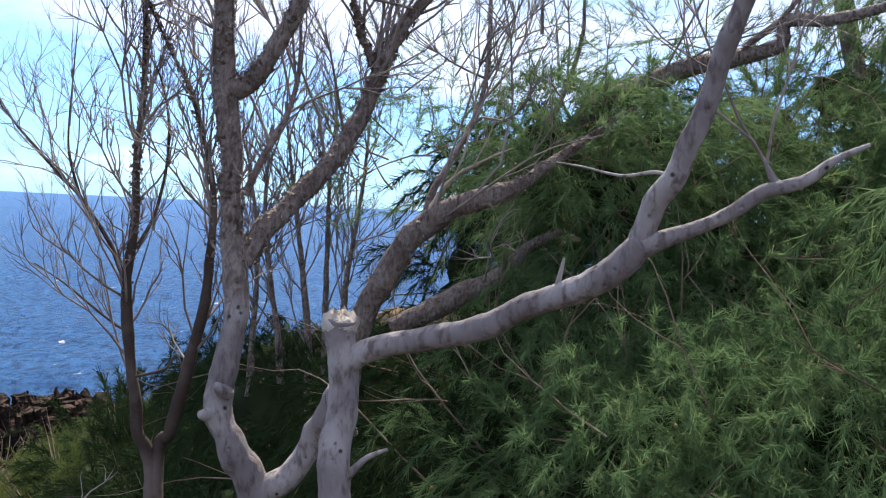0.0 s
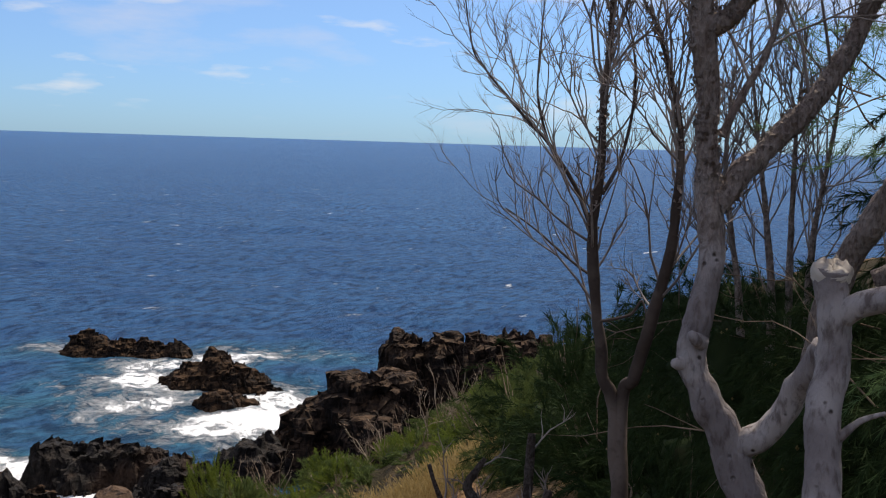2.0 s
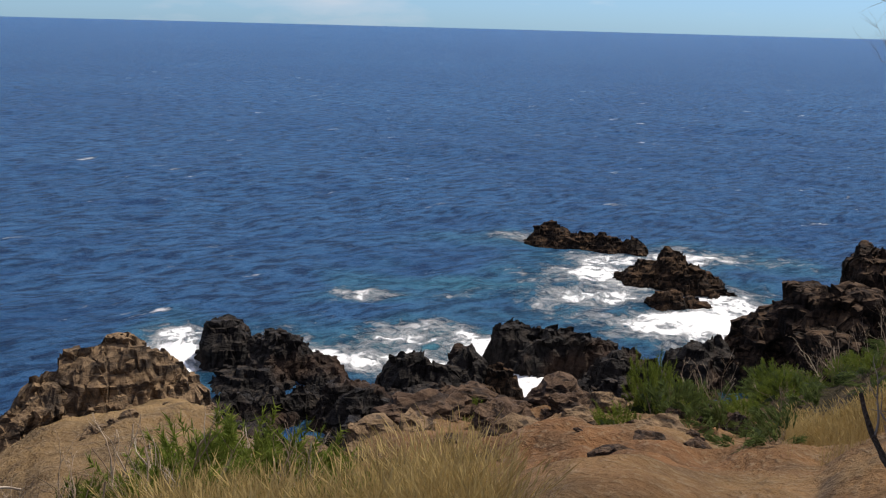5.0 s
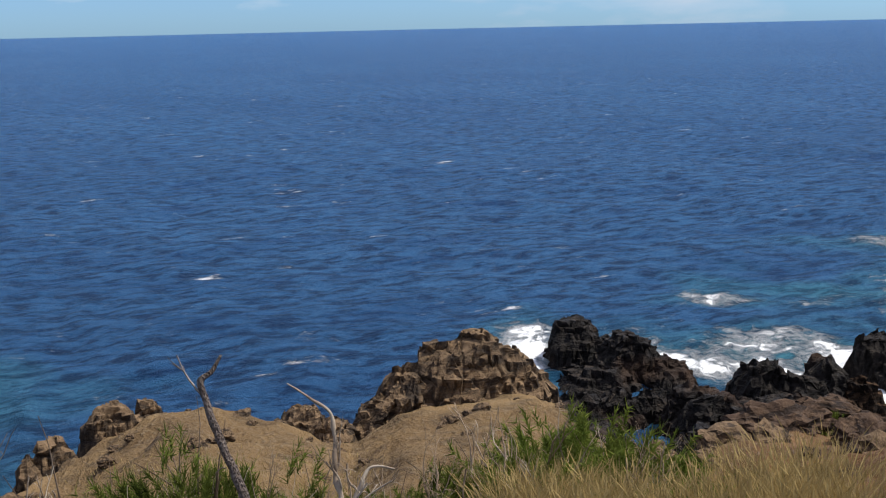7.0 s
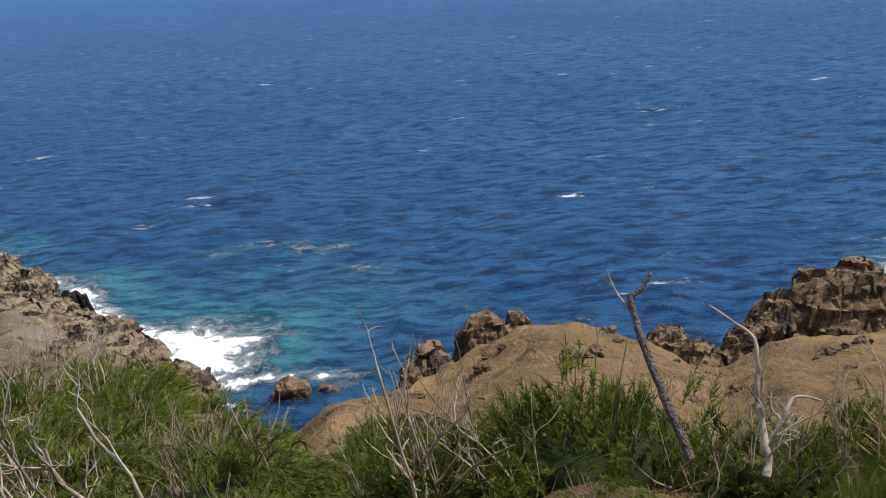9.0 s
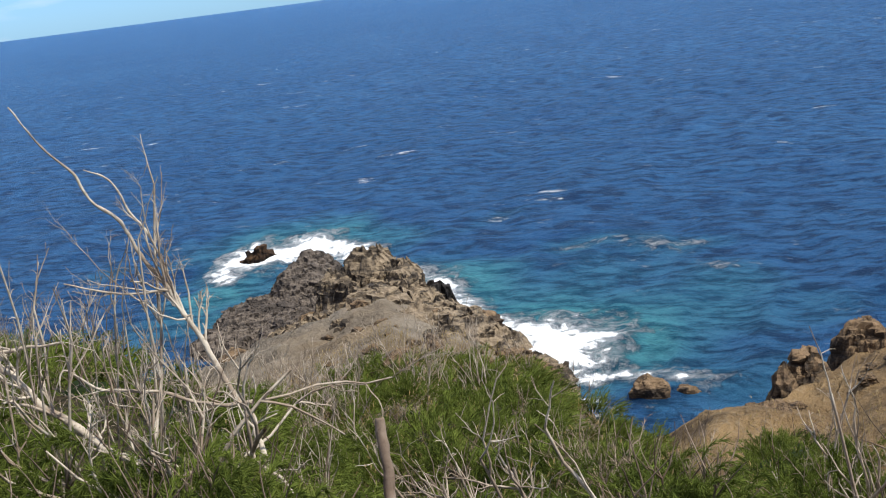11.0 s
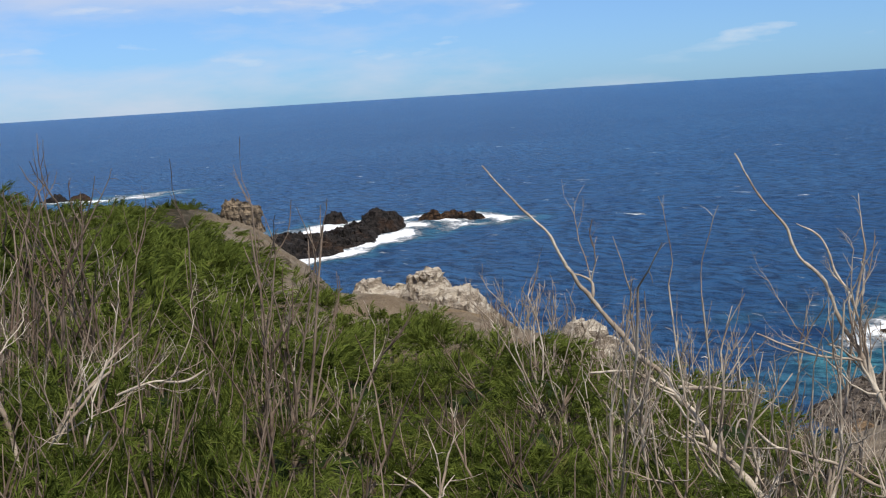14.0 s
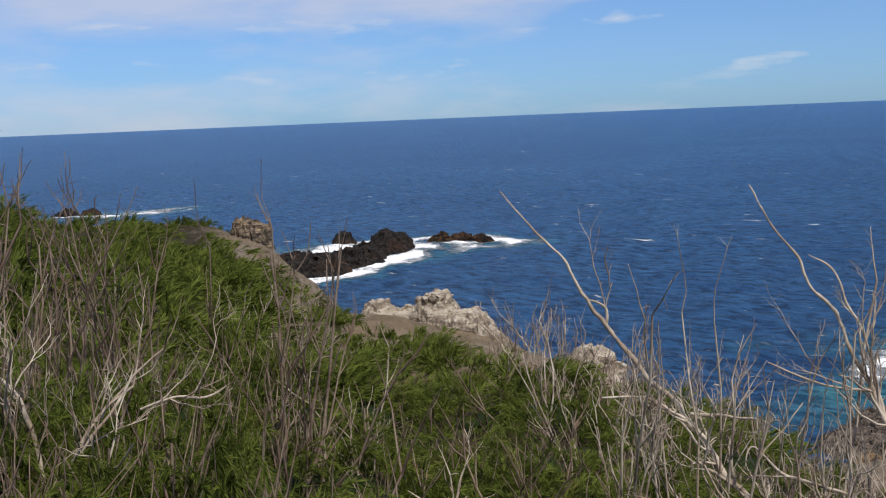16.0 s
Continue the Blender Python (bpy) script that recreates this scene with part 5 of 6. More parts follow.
BARE_LIMBS = [
    ("trunk", "rough", 20, [(-1.18, 4.05, 13.51, 0.0704), (-1.34, 4.44, 14.75, 0.0506), (-1.42, 4.46, 15.02, 0.0412), (-1.46, 4.47, 15.28, 0.0365), (-1.49, 4.48, 15.49, 0.0387), (-1.5, 4.49, 15.63, 0.0319), (-1.48, 4.51, 15.87, 0.0296), (-1.48, 4.51, 16.15, 0.0273), (-1.46, 4.5, 16.41, 0.0205), (-1.45, 4.47, 16.66, 0.0182), (-1.45, 4.43, 16.92, 0.0137), (-1.42, 4.33, 17.32, 0.0068)]),
    ("trunk", "rough", 18, [(-1.14, 4.02, 13.53, 0.0697), (-1.33, 4.45, 14.8, 0.0483), (-1.29, 4.47, 15.03, 0.0432), (-1.24, 4.46, 15.2, 0.0428), (-1.19, 4.45, 15.39, 0.0379), (-1.15, 4.44, 15.6, 0.0331), (-1.14, 4.45, 15.79, 0.0287), (-1.14, 4.46, 16.02, 0.022), (-1.19, 4.44, 16.25, 0.0154), (-1.25, 4.4, 16.45, 0.011), (-1.34, 4.35, 16.64, 0.0088), (-1.42, 4.3, 16.83, 0.0055)]),
    ("branch", "rough", 8, [(-1.5, 4.49, 15.62, 0.0205), (-1.58, 4.53, 15.77, 0.0161), (-1.68, 4.55, 15.91, 0.0139), (-1.76, 4.57, 16, 0.0129), (-1.9, 4.62, 16.12, 0.0108), (-2.01, 4.63, 16.23, 0.0097), (-2.07, 4.63, 16.3, 0.0073), (-2.13, 4.62, 16.39, 0.0061), (-2.16, 4.58, 16.64, 0.0037)]),
    ("branch", "rough", 3, [(-1.74, 4.58, 15.97, 0.0106), (-1.79, 4.56, 16.18, 0.0082), (-1.78, 4.55, 16.42, 0.0059), (-1.76, 4.53, 16.65, 0.0035)]),
    ("branch", "rough", 3, [(-1.48, 4.48, 15.42, 0.0114), (-1.6, 4.5, 15.49, 0.0092), (-1.75, 4.51, 15.6, 0.007), (-1.9, 4.51, 15.69, 0.0035)]),
    ("branch", "rough", 0, [(-1.45, 4.46, 15.24, 0.0102), (-1.32, 4.47, 15.28, 0.009), (-1.27, 4.48, 15.34, 0.0068), (-1.23, 4.46, 15.2, 0.0056)]),
    ("branch", "rough", 5, [(-1.47, 4.51, 15.77, 0.0159), (-1.4, 4.54, 15.94, 0.0114), (-1.37, 4.58, 16.2, 0.0092), (-1.4, 4.57, 16.46, 0.0069), (-1.49, 4.54, 16.64, 0.0046)]),
]
CAS_LIMBS = [
    ("limb", "rough", 3, [(-0.56, 4.27, 15.11, 0.0696), (-0.51, 4.23, 15.43, 0.0536), (-0.46, 4.21, 15.6, 0.0489), (-0.38, 4.18, 15.76, 0.0483), (-0.27, 4.14, 15.9, 0.0477), (-0.13, 4.1, 16, 0.0432), (0.02, 4.1, 16.06, 0.0373), (0.12, 4.1, 16.12, 0.0255), (0.27, 4.19, 16.23, 0.0161), (0.41, 4.37, 16.34, 0.0084), (0.56, 4.54, 16.45, 0.0033)]),
    ("limb", "rough", 1, [(-0.4, 4.55, 15.49, 0.0441), (-0.15, 4.58, 15.63, 0.0463), (0.04, 4.59, 15.72, 0.0375), (0.15, 4.6, 15.85, 0.0198), (0.29, 4.59, 15.93, 0.0099)]),
    ("branch", "rough", 6, [(-0.26, 4.14, 15.91, 0.0179), (-0.23, 4.19, 16.06, 0.0141), (-0.13, 4.29, 16.25, 0.0124), (-0.06, 4.38, 16.43, 0.0116), (-0.04, 4.45, 16.67, 0.0097), (-0.05, 4.5, 16.95, 0.0066)]),
    ("branch", "dead", 2, [(-0.23, 4.14, 16, 0.0089), (-0.15, 4.18, 16.11, 0.007), (-0.05, 4.2, 16.18, 0.006), (0.07, 4.19, 16.24, 0.003)]),
]
FAR_LIMBS = [
    ("limb", "rough", 4, [(0.19, 5.3, 16.13, 0.0559), (0.41, 4.96, 16.45, 0.0503), (0.61, 4.83, 16.57, 0.0446), (0.83, 4.68, 16.65, 0.0414), (1.05, 4.53, 16.69, 0.0338), (1.14, 4.5, 16.73, 0.0293), (1.15, 4.49, 16.81, 0.0293), (1.29, 4.39, 16.81, 0.0245), (1.46, 4.28, 16.85, 0.0198), (1.73, 4.04, 16.96, 0.0086)]),
    ("branch", "rough", 1, [(0.99, 4.54, 16.71, 0.0158), (1.1, 4.5, 16.8, 0.0124), (1.19, 4.45, 16.92, 0.009), (1.27, 4.39, 17.08, 0.0045)]),
    ("branch", "rough", 4, [(0.24, 5.58, 16.39, 0.0161), (0.34, 5.56, 16.62, 0.0134), (0.41, 5.51, 16.9, 0.0107), (0.4, 5.45, 17.22, 0.0067)]),
    ("branch", "rough", 1, [(0.21, 5.52, 16.89, 0.0107), (0.2, 5.49, 17.11, 0.008), (0.2, 5.43, 17.37, 0.0054)]),
]
BACK_LIMBS = [
    ("trunk", "rough", 10, [(-0.97, 5.99, 14.74, 0.0297), (-0.98, 6.07, 15.17, 0.0238), (-1.04, 6.1, 15.61, 0.0178), (-1.11, 6.1, 16.08, 0.0119), (-1.17, 6.06, 16.55, 0.0059)]),
    ("trunk", "rough", 10, [(-0.75, 6.03, 14.75, 0.0297), (-0.8, 6.09, 15.18, 0.0238), (-0.79, 6.14, 15.62, 0.0178), (-0.73, 6.16, 16.07, 0.0119), (-0.7, 6.14, 16.45, 0.0059)]),
    ("trunk", "rough", 10, [(-1.13, 6.16, 14.7, 0.0276), (-1.19, 6.24, 15.21, 0.0215), (-1.26, 6.26, 15.59, 0.0169), (-1.3, 6.27, 15.98, 0.0123), (-1.28, 6.26, 16.43, 0.0061)]),
    ("trunk", "rough", 10, [(-0.9, 6.2, 14.7, 0.0276), (-0.93, 6.3, 15.34, 0.0215), (-0.94, 6.33, 15.74, 0.0169), (-0.94, 6.33, 16.13, 0.0123), (-0.91, 6.3, 16.65, 0.0061)]),
    ("trunk", "rough", 10, [(-1.33, 6.16, 14.88, 0.0245), (-1.33, 6.23, 15.33, 0.0184), (-1.33, 6.25, 15.75, 0.0138), (-1.4, 6.24, 16.23, 0.0077)]),
]
STUB_LIMBS = [
    ("stub", "rough", 0, [(-2.55, 5.96, 13.31, 0.0355), (-2.67, 6.01, 13.54, 0.0302), (-2.78, 6.02, 13.67, 0.0267), (-2.88, 6.03, 13.81, 0.0213), (-2.96, 6.05, 13.98, 0.016)]),
]
STUB2_LIMBS = [
    ("stub", "rough", 0, [(-2.56, 5.93, 13.25, 0.0604), (-2.63, 6.03, 13.55, 0.0533), (-2.65, 6.1, 13.75, 0.0498), (-2.72, 6.11, 13.87, 0.0391), (-2.65, 6.2, 14.03, 0.0213)]),
]
STUB3_LIMBS = [
    ("stub", "rough", 0, [(-2.21, 5.81, 13.46, 0.0408), (-2.27, 5.93, 13.82, 0.0408), (-2.29, 6.02, 14.11, 0.0374), (-2.3, 6.06, 14.27, 0.0306)]),
]
STUB4_LIMBS = [
    ("stub", "rough", 0, [(-2.06, 5.67, 13.55, 0.0495), (-2.08, 5.75, 13.77, 0.0462), (-2.1, 5.81, 13.95, 0.0396), (-2.1, 5.84, 14.02, 0.033)]),
]
DEADE_LIMBS = [
    ("trunk", "dead", 16, [(-6.91, -4.07, 12.87, 0.0366), (-6.9, -4.57, 13.09, 0.0343), (-6.9, -4.86, 13.15, 0.0318), (-6.9, -5.16, 13.26, 0.0293), (-6.94, -5.45, 13.46, 0.0282), (-6.89, -5.65, 13.65, 0.0267), (-6.86, -5.82, 13.9, 0.0252), (-6.81, -6, 14.12, 0.0237), (-6.72, -6.21, 14.36, 0.0223), (-6.62, -6.43, 14.64, 0.0193), (-6.54, -6.6, 14.92, 0.0163), (-6.48, -6.71, 15.14, 0.0134), (-6.43, -6.95, 15.35, 0.0105), (-6.28, -7.13, 15.64, 0.006)]),
    ("branch", "dead", 1, [(-6.86, -5.89, 14.03, 0.0178), (-6.97, -5.72, 14.02, 0.0148), (-7.03, -5.45, 14.03, 0.0088)]),
    ("branch", "dead", 3, [(-6.86, -5.85, 13.94, 0.0163), (-6.77, -6.03, 14.07, 0.0134), (-6.67, -6.2, 14.14, 0.0119), (-6.51, -6.39, 14.14, 0.0074)]),
    ("branch", "dead", 1, [(-6.62, -6.43, 14.62, 0.0134), (-6.64, -6.45, 14.78, 0.0104), (-6.55, -6.56, 14.84, 0.0074)]),
    ("branch", "dead", 1, [(-6.94, -5.45, 13.47, 0.0148), (-6.77, -5.66, 13.69, 0.0117), (-6.73, -5.67, 13.62, 0.0088), (-6.68, -5.43, 13.42, 0.0058)]),
]
DEADA_LIMBS = [
    ("trunk", "dead", 14, [(-7.14, -4.05, 12.86, 0.0289), (-7.21, -4.18, 13.12, 0.026), (-7.36, -4.32, 13.33, 0.0249), (-7.48, -4.51, 13.55, 0.0237), (-7.52, -4.64, 13.81, 0.0223), (-7.53, -4.77, 14.04, 0.0208), (-7.54, -4.87, 14.24, 0.0193), (-7.53, -5.03, 14.52, 0.0163), (-7.53, -5.13, 14.76, 0.0148), (-7.47, -5.29, 14.93, 0.0134), (-7.46, -5.37, 15.12, 0.0119), (-7.39, -5.54, 15.37, 0.0089), (-7.33, -5.68, 15.64, 0.0059)]),
    ("branch", "dead", 3, [(-7.53, -4.77, 14.04, 0.0148), (-7.57, -4.85, 14.31, 0.0134), (-7.59, -4.94, 14.59, 0.0119), (-7.57, -5.06, 14.8, 0.0104), (-7.57, -5.14, 15.02, 0.0089), (-7.5, -5.31, 15.14, 0.0059)]),
    ("branch", "dead", 3, [(-7.53, -4.87, 14.22, 0.0134), (-7.43, -5.08, 14.24, 0.0104), (-7.34, -5.26, 14.29, 0.0089), (-7.24, -5.48, 14.39, 0.0059)]),
    ("branch", "dead", 4, [(-7.4, -4.29, 13.4, 0.0205), (-7.31, -4.54, 13.43, 0.0176), (-7.19, -4.9, 13.58, 0.0147), (-7.12, -5.27, 13.64, 0.0119), (-7.05, -5.49, 13.82, 0.0089), (-6.99, -5.51, 13.68, 0.0059)]),
]
DEADV_LIMBS = [
    ("branch", "dead", 1, [(-2.74, -7.18, 14.08, 0.0169), (-2.73, -7.27, 14.31, 0.0157), (-2.72, -7.36, 14.63, 0.0145), (-2.65, -7.45, 14.85, 0.0121), (-2.46, -7.55, 14.97, 0.0096), (-2.25, -7.64, 15.1, 0.006)]),
    ("branch", "dead", 1, [(-2.64, -7.24, 14.15, 0.0169), (-2.81, -7.23, 14.31, 0.0145), (-2.99, -7.21, 14.51, 0.0133), (-3.16, -7.18, 14.68, 0.0108), (-3.27, -7.17, 14.83, 0.0096), (-3.43, -7.11, 14.96, 0.006)]),
    ("branch", "dead", 2, [(-3.31, -7.2, 14.61, 0.0086), (-3.49, -7.12, 14.66, 0.0098), (-3.63, -7.03, 14.64, 0.0086), (-3.75, -6.98, 14.69, 0.0049)]),
]
DEADR_LIMBS = [
    ("stem", "brown", 2, [(-5.89, 1.5, 13.1, 0.0245), (-6.11, 1.37, 13.52, 0.022), (-6.2, 1.32, 13.7, 0.0196), (-6.27, 1.28, 13.86, 0.0171), (-6.3, 1.27, 13.97, 0.0171), (-6.3, 1.34, 14.02, 0.011), (-6.32, 1.4, 14.1, 0.0061)]),
]
DEADM_LIMBS = [
    ("stem", "brown", 3, [(-6.48, 2.16, 12.62, 0.0278), (-6.59, 2.2, 12.85, 0.0236), (-6.71, 2.19, 13.12, 0.0181), (-6.83, 2.21, 13.43, 0.0125), (-6.92, 2.08, 13.55, 0.0083), (-6.99, 1.96, 13.64, 0.0042)]),
    ("stem", "brown", 2, [(-6.56, 2.19, 12.78, 0.0195), (-6.59, 2.32, 12.95, 0.0167), (-6.62, 2.41, 13.09, 0.0111), (-6.56, 2.56, 13.08, 0.0056)]),
]
STAKE_LIMBS = [
    ("stub", "dead", 0, [(-6.02, -2.91, 13.12, 0.0332), (-6.17, -2.95, 13.43, 0.032), (-6.29, -2.99, 13.72, 0.0297)]),
]

BARK = {"pale": M["pale_bark"], "rough": M["rough_bark"], "mixed": M["mixed_bark"], "dead": M["bleached"], "brown": M["brown_twig"], "dark": M["shaded_bark"], "stub": M["stub_bark"], "snag": M["snag_bark"]}


def limb_tree(name, label, category, limbs, seed, twig_length=0.8, twig_radius=0.007, twig_depth=2, lift=0.5, group=""):
    """A tree or a bare branch: each limb a part, and each of its twigs a part under the limb."""
    rng = np.random.default_rng(seed)
    base = new(name)
    tagged(base, label, category, group)
    for number, (kind, bark, twigs, line) in enumerate(limbs):
        line = np.array(line)
        thick = line[:, 3].max()
        limb = part(kind, limb_mesh(kind, [tube(line[:, :3], line[:, 3], 12 if thick > 0.02 else 7, 0.13 if bark != "dead" else 0.3, seed + number, gnarl=0.9 if bark == "dead" and kind != "stub" else 0.25)]), BARK[bark], base)
        for k in range(twigs):
            u = (rng.uniform(0.08, 0.6) if bark == "dead" else rng.uniform(0.25, 0.97)) * (len(line) - 1)
            i = min(int(u), len(line) - 2)
            p = line[i, :3] + (line[i + 1, :3] - line[i, :3]) * (u - i)
            w = line[i + 1, :3] - line[i, :3]
            w = w / np.linalg.norm(w) * 0.7 + rng.normal(0, 0.55, 3) + (0, 0, lift)
            pieces = []
            r = min(twig_radius, line[i, 3] * 0.5)
            sprout(rng, p, w, twig_length * rng.uniform(0.6, 1.2), r, twig_depth, pieces, 0.34, 0.3, (4, 8) if bark != "dead" else (2, 4), 0.6, 0.5, 5, 0.0 if bark != "dead" else 0.6)
            tagged(part("twig", limb_mesh("twig", pieces), M["bleached"] if bark == "dead" else M["grey_twig"], limb), kind="stuff")
    return base


def slim(limbs, k):
    """The same limbs, thinner and with more twigs."""
    return [(kind, bark, int(twigs * 1.6), [(x, y, z, r * k) for x, y, z, r in line]) for kind, bark, twigs, line in limbs]


pale_tree = limb_tree("pale_tree", "smooth pale grey tree with a sawn stump and bare upper branches", "tree", slim(PALE_LIMBS, 0.9), 500, 0.6, 0.006, 2)
bare_tree = limb_tree("bare_tree", "leafless tree with thin brown upright twigs", "tree", slim([(k, "dark", t, line) for k, b, t, line in BARE_LIMBS], 0.62), 520, 0.46, 0.0062, 2, 0.6)
back_tree = limb_tree("bare_tree", "cluster of thin leafless stems behind the pale tree", "tree", slim(BACK_LIMBS, 0.9), 530, 0.55, 0.006, 2, 0.8)
casuarina = limb_tree("casuarina_tree", "casuarina tree with a thick curved limb and dark green needles", "tree", CAS_LIMBS, 540, 0.7, 0.006, 2, 0.5)
far_casuarina = limb_tree("casuarina_tree", "casuarina tree with a long leaning limb and feathery crown", "tree", FAR_LIMBS, 560, 0.8, 0.006, 2, 0.6)


def cut_end():
    """The sawn, cracked top of the stump, tilted a little."""
    top = np.array(PALE_LIMBS[7][3][-1])
    rng = np.random.default_rng(8)
    ring, rows = 28, []
    for s in (0.0, 0.25, 0.5, 0.75, 0.95, 1.06, 1.08, 1.0):
        a = np.linspace(0, 2 * np.pi, ring, endpoint=False)
        rad = top[3] * s * (1 + 0.05 * np.sin(5 * a + 1) + 0.03 * rng.normal(0, 1, ring))
        z = np.full(ring, 0.012 if s < 1 else (0.004 if s < 1.07 else -0.03)) + (0.006 * rng.normal(0, 1, ring) if 0.2 < s < 1 else 0)
        rows.append(np.stack([np.cos(a) * rad, np.sin(a) * rad, z], -1))
    rows[-2][:, 2], rows[-1][:, 2] = -0.008, -0.03
    me = mesh_from("cut_end", np.concatenate(rows), grid_faces(len(rows), ring, closed=True))
    ob = part("cut_end", me, M["cut_wood"], pale_tree, "cracked sawn end, weathered grey")
    ob.matrix_world = Matrix.Translation((top[0], top[1], top[2] + 0.004)) @ pose(0, 0, 0, 24, 0, 8)


cut_end()


def crown(tree, clumps, seed, mat, count, each, reach, length, width, droop, fill=0.6):
    """Clumps of drooping foliage on a tree, each with a few twigs and, where filled, a dark core for painted shade."""
    for k, (x, y, z, r) in enumerate(clumps):
        rng = np.random.default_rng(seed + k)
        root, way = dome(rng, int(count * (r / 0.5) ** 2), (r, r, r * 0.8), -0.7)
        way = way + (0, 0, 0.25)
        way /= np.linalg.norm(way, axis=1, keepdims=True)
        V, F = plumes(rng, root, way, each, reach, length, width, droop, (0.12, -0.05, 0), 0.45)
        foliage = part("foliage", mesh_from("foliage", V, F, smooth=False), M[mat], tree)
        foliage.location = (x, y, z)
        if fill:
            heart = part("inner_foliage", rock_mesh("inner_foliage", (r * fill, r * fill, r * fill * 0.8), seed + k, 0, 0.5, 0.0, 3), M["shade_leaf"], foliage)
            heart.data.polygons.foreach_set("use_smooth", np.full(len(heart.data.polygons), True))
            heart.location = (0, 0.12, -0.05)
        if fill:
            bits = root[rng.integers(len(root), size=26)] * rng.uniform(0.9, 1.25, (26, 1)) + rng.normal(0, 0.03, (26, 3))
            star = np.array([(1, 0, 0), (-1, 0, 0), (0, 1, 0), (0, -1, 0), (0, 0, 1.3), (0, 0, -1.3)]) * 0.0075
            V = (bits[:, None] + star * rng.uniform(0.7, 1.3, (26, 1, 1))).reshape(-1, 3)
            tri = np.array([(0, 2, 4), (2, 1, 4), (1, 3, 4), (3, 0, 4), (2, 0, 5), (1, 2, 5), (3, 1, 5), (0, 3, 5)])
            F = (np.arange(26)[:, None, None] * 6 + tri).reshape(-1, 3)
            tagged(part("cone", mesh_from("cone", V, F), M["cones"], foliage, "small yellowish brown cones"), kind="stuff")
        pieces = []
        for j in range(4):
            sprout(rng, rng.normal(0, r * 0.3, 3), rng.normal(0, 0.6, 3) + (0, -0.5, 0.3), r * 1.2, 0.005, 1, pieces, 0.3, 0.1, (2, 4), 0.7)
        tagged(part("twig", limb_mesh("twig", pieces), M["brown_twig"], foliage), kind="stuff")


LOWER = [(-1.07, 6.19, 14.76, 0.62), (-1.58, 7.32, 14.67, 0.6), (-0.64, 5.42, 14.76, 0.5), (-0.35, 5.09, 15.01, 0.5), (-0.01, 4.82, 15.13, 0.5), (0.32, 4.63, 15.26, 0.55), (0.62, 4.62, 15.4, 0.55),
         (0.98, 4.67, 15.53, 0.58), (1.31, 4.59, 15.53, 0.55), (1.59, 4.62, 15.64, 0.55), (-0.34, 4.53, 14.79, 0.5), (-0.03, 4.17, 14.94, 0.5), (0.32, 3.98, 15.05, 0.5)]
FRONT = [(0.67, 3.96, 15.18, 0.52), (0.97, 3.81, 15.25, 0.52), (1.24, 3.74, 15.32, 0.52), (1.33, 3.47, 15.22, 0.5), (0.48, 3.64, 14.95, 0.45), (0.82, 3.48, 14.95, 0.45)]
UPPER = [(0.28, 4.88, 16.37, 0.34), (0.5, 4.77, 16.2, 0.38), (0.21, 4.69, 16.14, 0.28), (0.76, 4.93, 16.35, 0.36), (0.62, 4.86, 15.99, 0.4), (1.05, 4.99, 15.98, 0.45), (0.38, 5.18, 15.87, 0.3),
         (1.36, 5.02, 15.92, 0.5), (1.38, 5.41, 16.43, 0.42), (1.63, 5.14, 16.19, 0.5), (1.83, 5.67, 16.73, 0.45), (1.0, 5.2, 16.16, 0.4), (1.66, 4.72, 15.94, 0.45)]
THIN = [(-0.23, 5.56, 16.63, 0.35), (-0.46, 5.18, 16.17, 0.3), (-0.14, 5.2, 16.16, 0.3), (-0.32, 5.38, 16.35, 0.3), (-0.03, 5.56, 16.63, 0.3), (0.79, 5.88, 16.91, 0.4), (1.1, 6.0, 17.1, 0.35), (1.62, 5.94, 16.75, 0.4), (0.15, 5.95, 16.78, 0.3)]
# lower inner clumps get the needle colour with shade painted in
crown(casuarina, LOWER[:5] + LOWER[10:12], 590, "shade_needles", 220, 74, 0.30, 0.085, 0.0036, 0.75, 0.6)
crown(casuarina, LOWER[5:10] + LOWER[12:] + FRONT, 600, "needles", 250, 74, 0.30, 0.075, 0.0034, 0.75, 0.5)
crown(far_casuarina, UPPER, 640, "needles", 230, 66, 0.30, 0.085, 0.0034, 0.6, 0.35)
crown(far_casuarina, THIN, 680, "needles", 60, 60, 0.42, 0.07, 0.0035, -0.15, 0)

BEHIND = [(0.05, 6.01, 16.1, 0.42), (-0.04, 6.01, 15.6, 0.44), (0.25, 6.01, 15.85, 0.44), (0.53, 5.99, 16.15, 0.44), (0.89, 5.92, 16.4, 0.42)]
BEHIND += [(0.54, 6.20, 16.32, 0.45), (0.20, 6.23, 16.15, 0.45)]
crown(far_casuarina, BEHIND, 560, "shade_needles", 110, 70, 0.36, 0.10, 0.0055, 0.75, 0.5)
# clumps added to throw shade from the right, most of them never in view
SHADE = [(2.3, 3.6, 16.2, 0.75), (2.6, 4.6, 16.6, 0.8), (2.9, 5.6, 17.0, 0.8), (2.2, 5.2, 17.4, 0.6), (3.2, 4.0, 17.2, 0.8), (3.4, 5.0, 18.0, 0.8), (2.7, 6.6, 16.4, 0.8), (2.0, 6.6, 15.4, 0.7), (1.4, 6.0, 15.2, 0.7), (0.6, 6.2, 15.0, 0.7)]
crown(far_casuarina, SHADE, 720, "needles", 60, 70, 0.5, 0.15, 0.006, 0.8, 0.6)

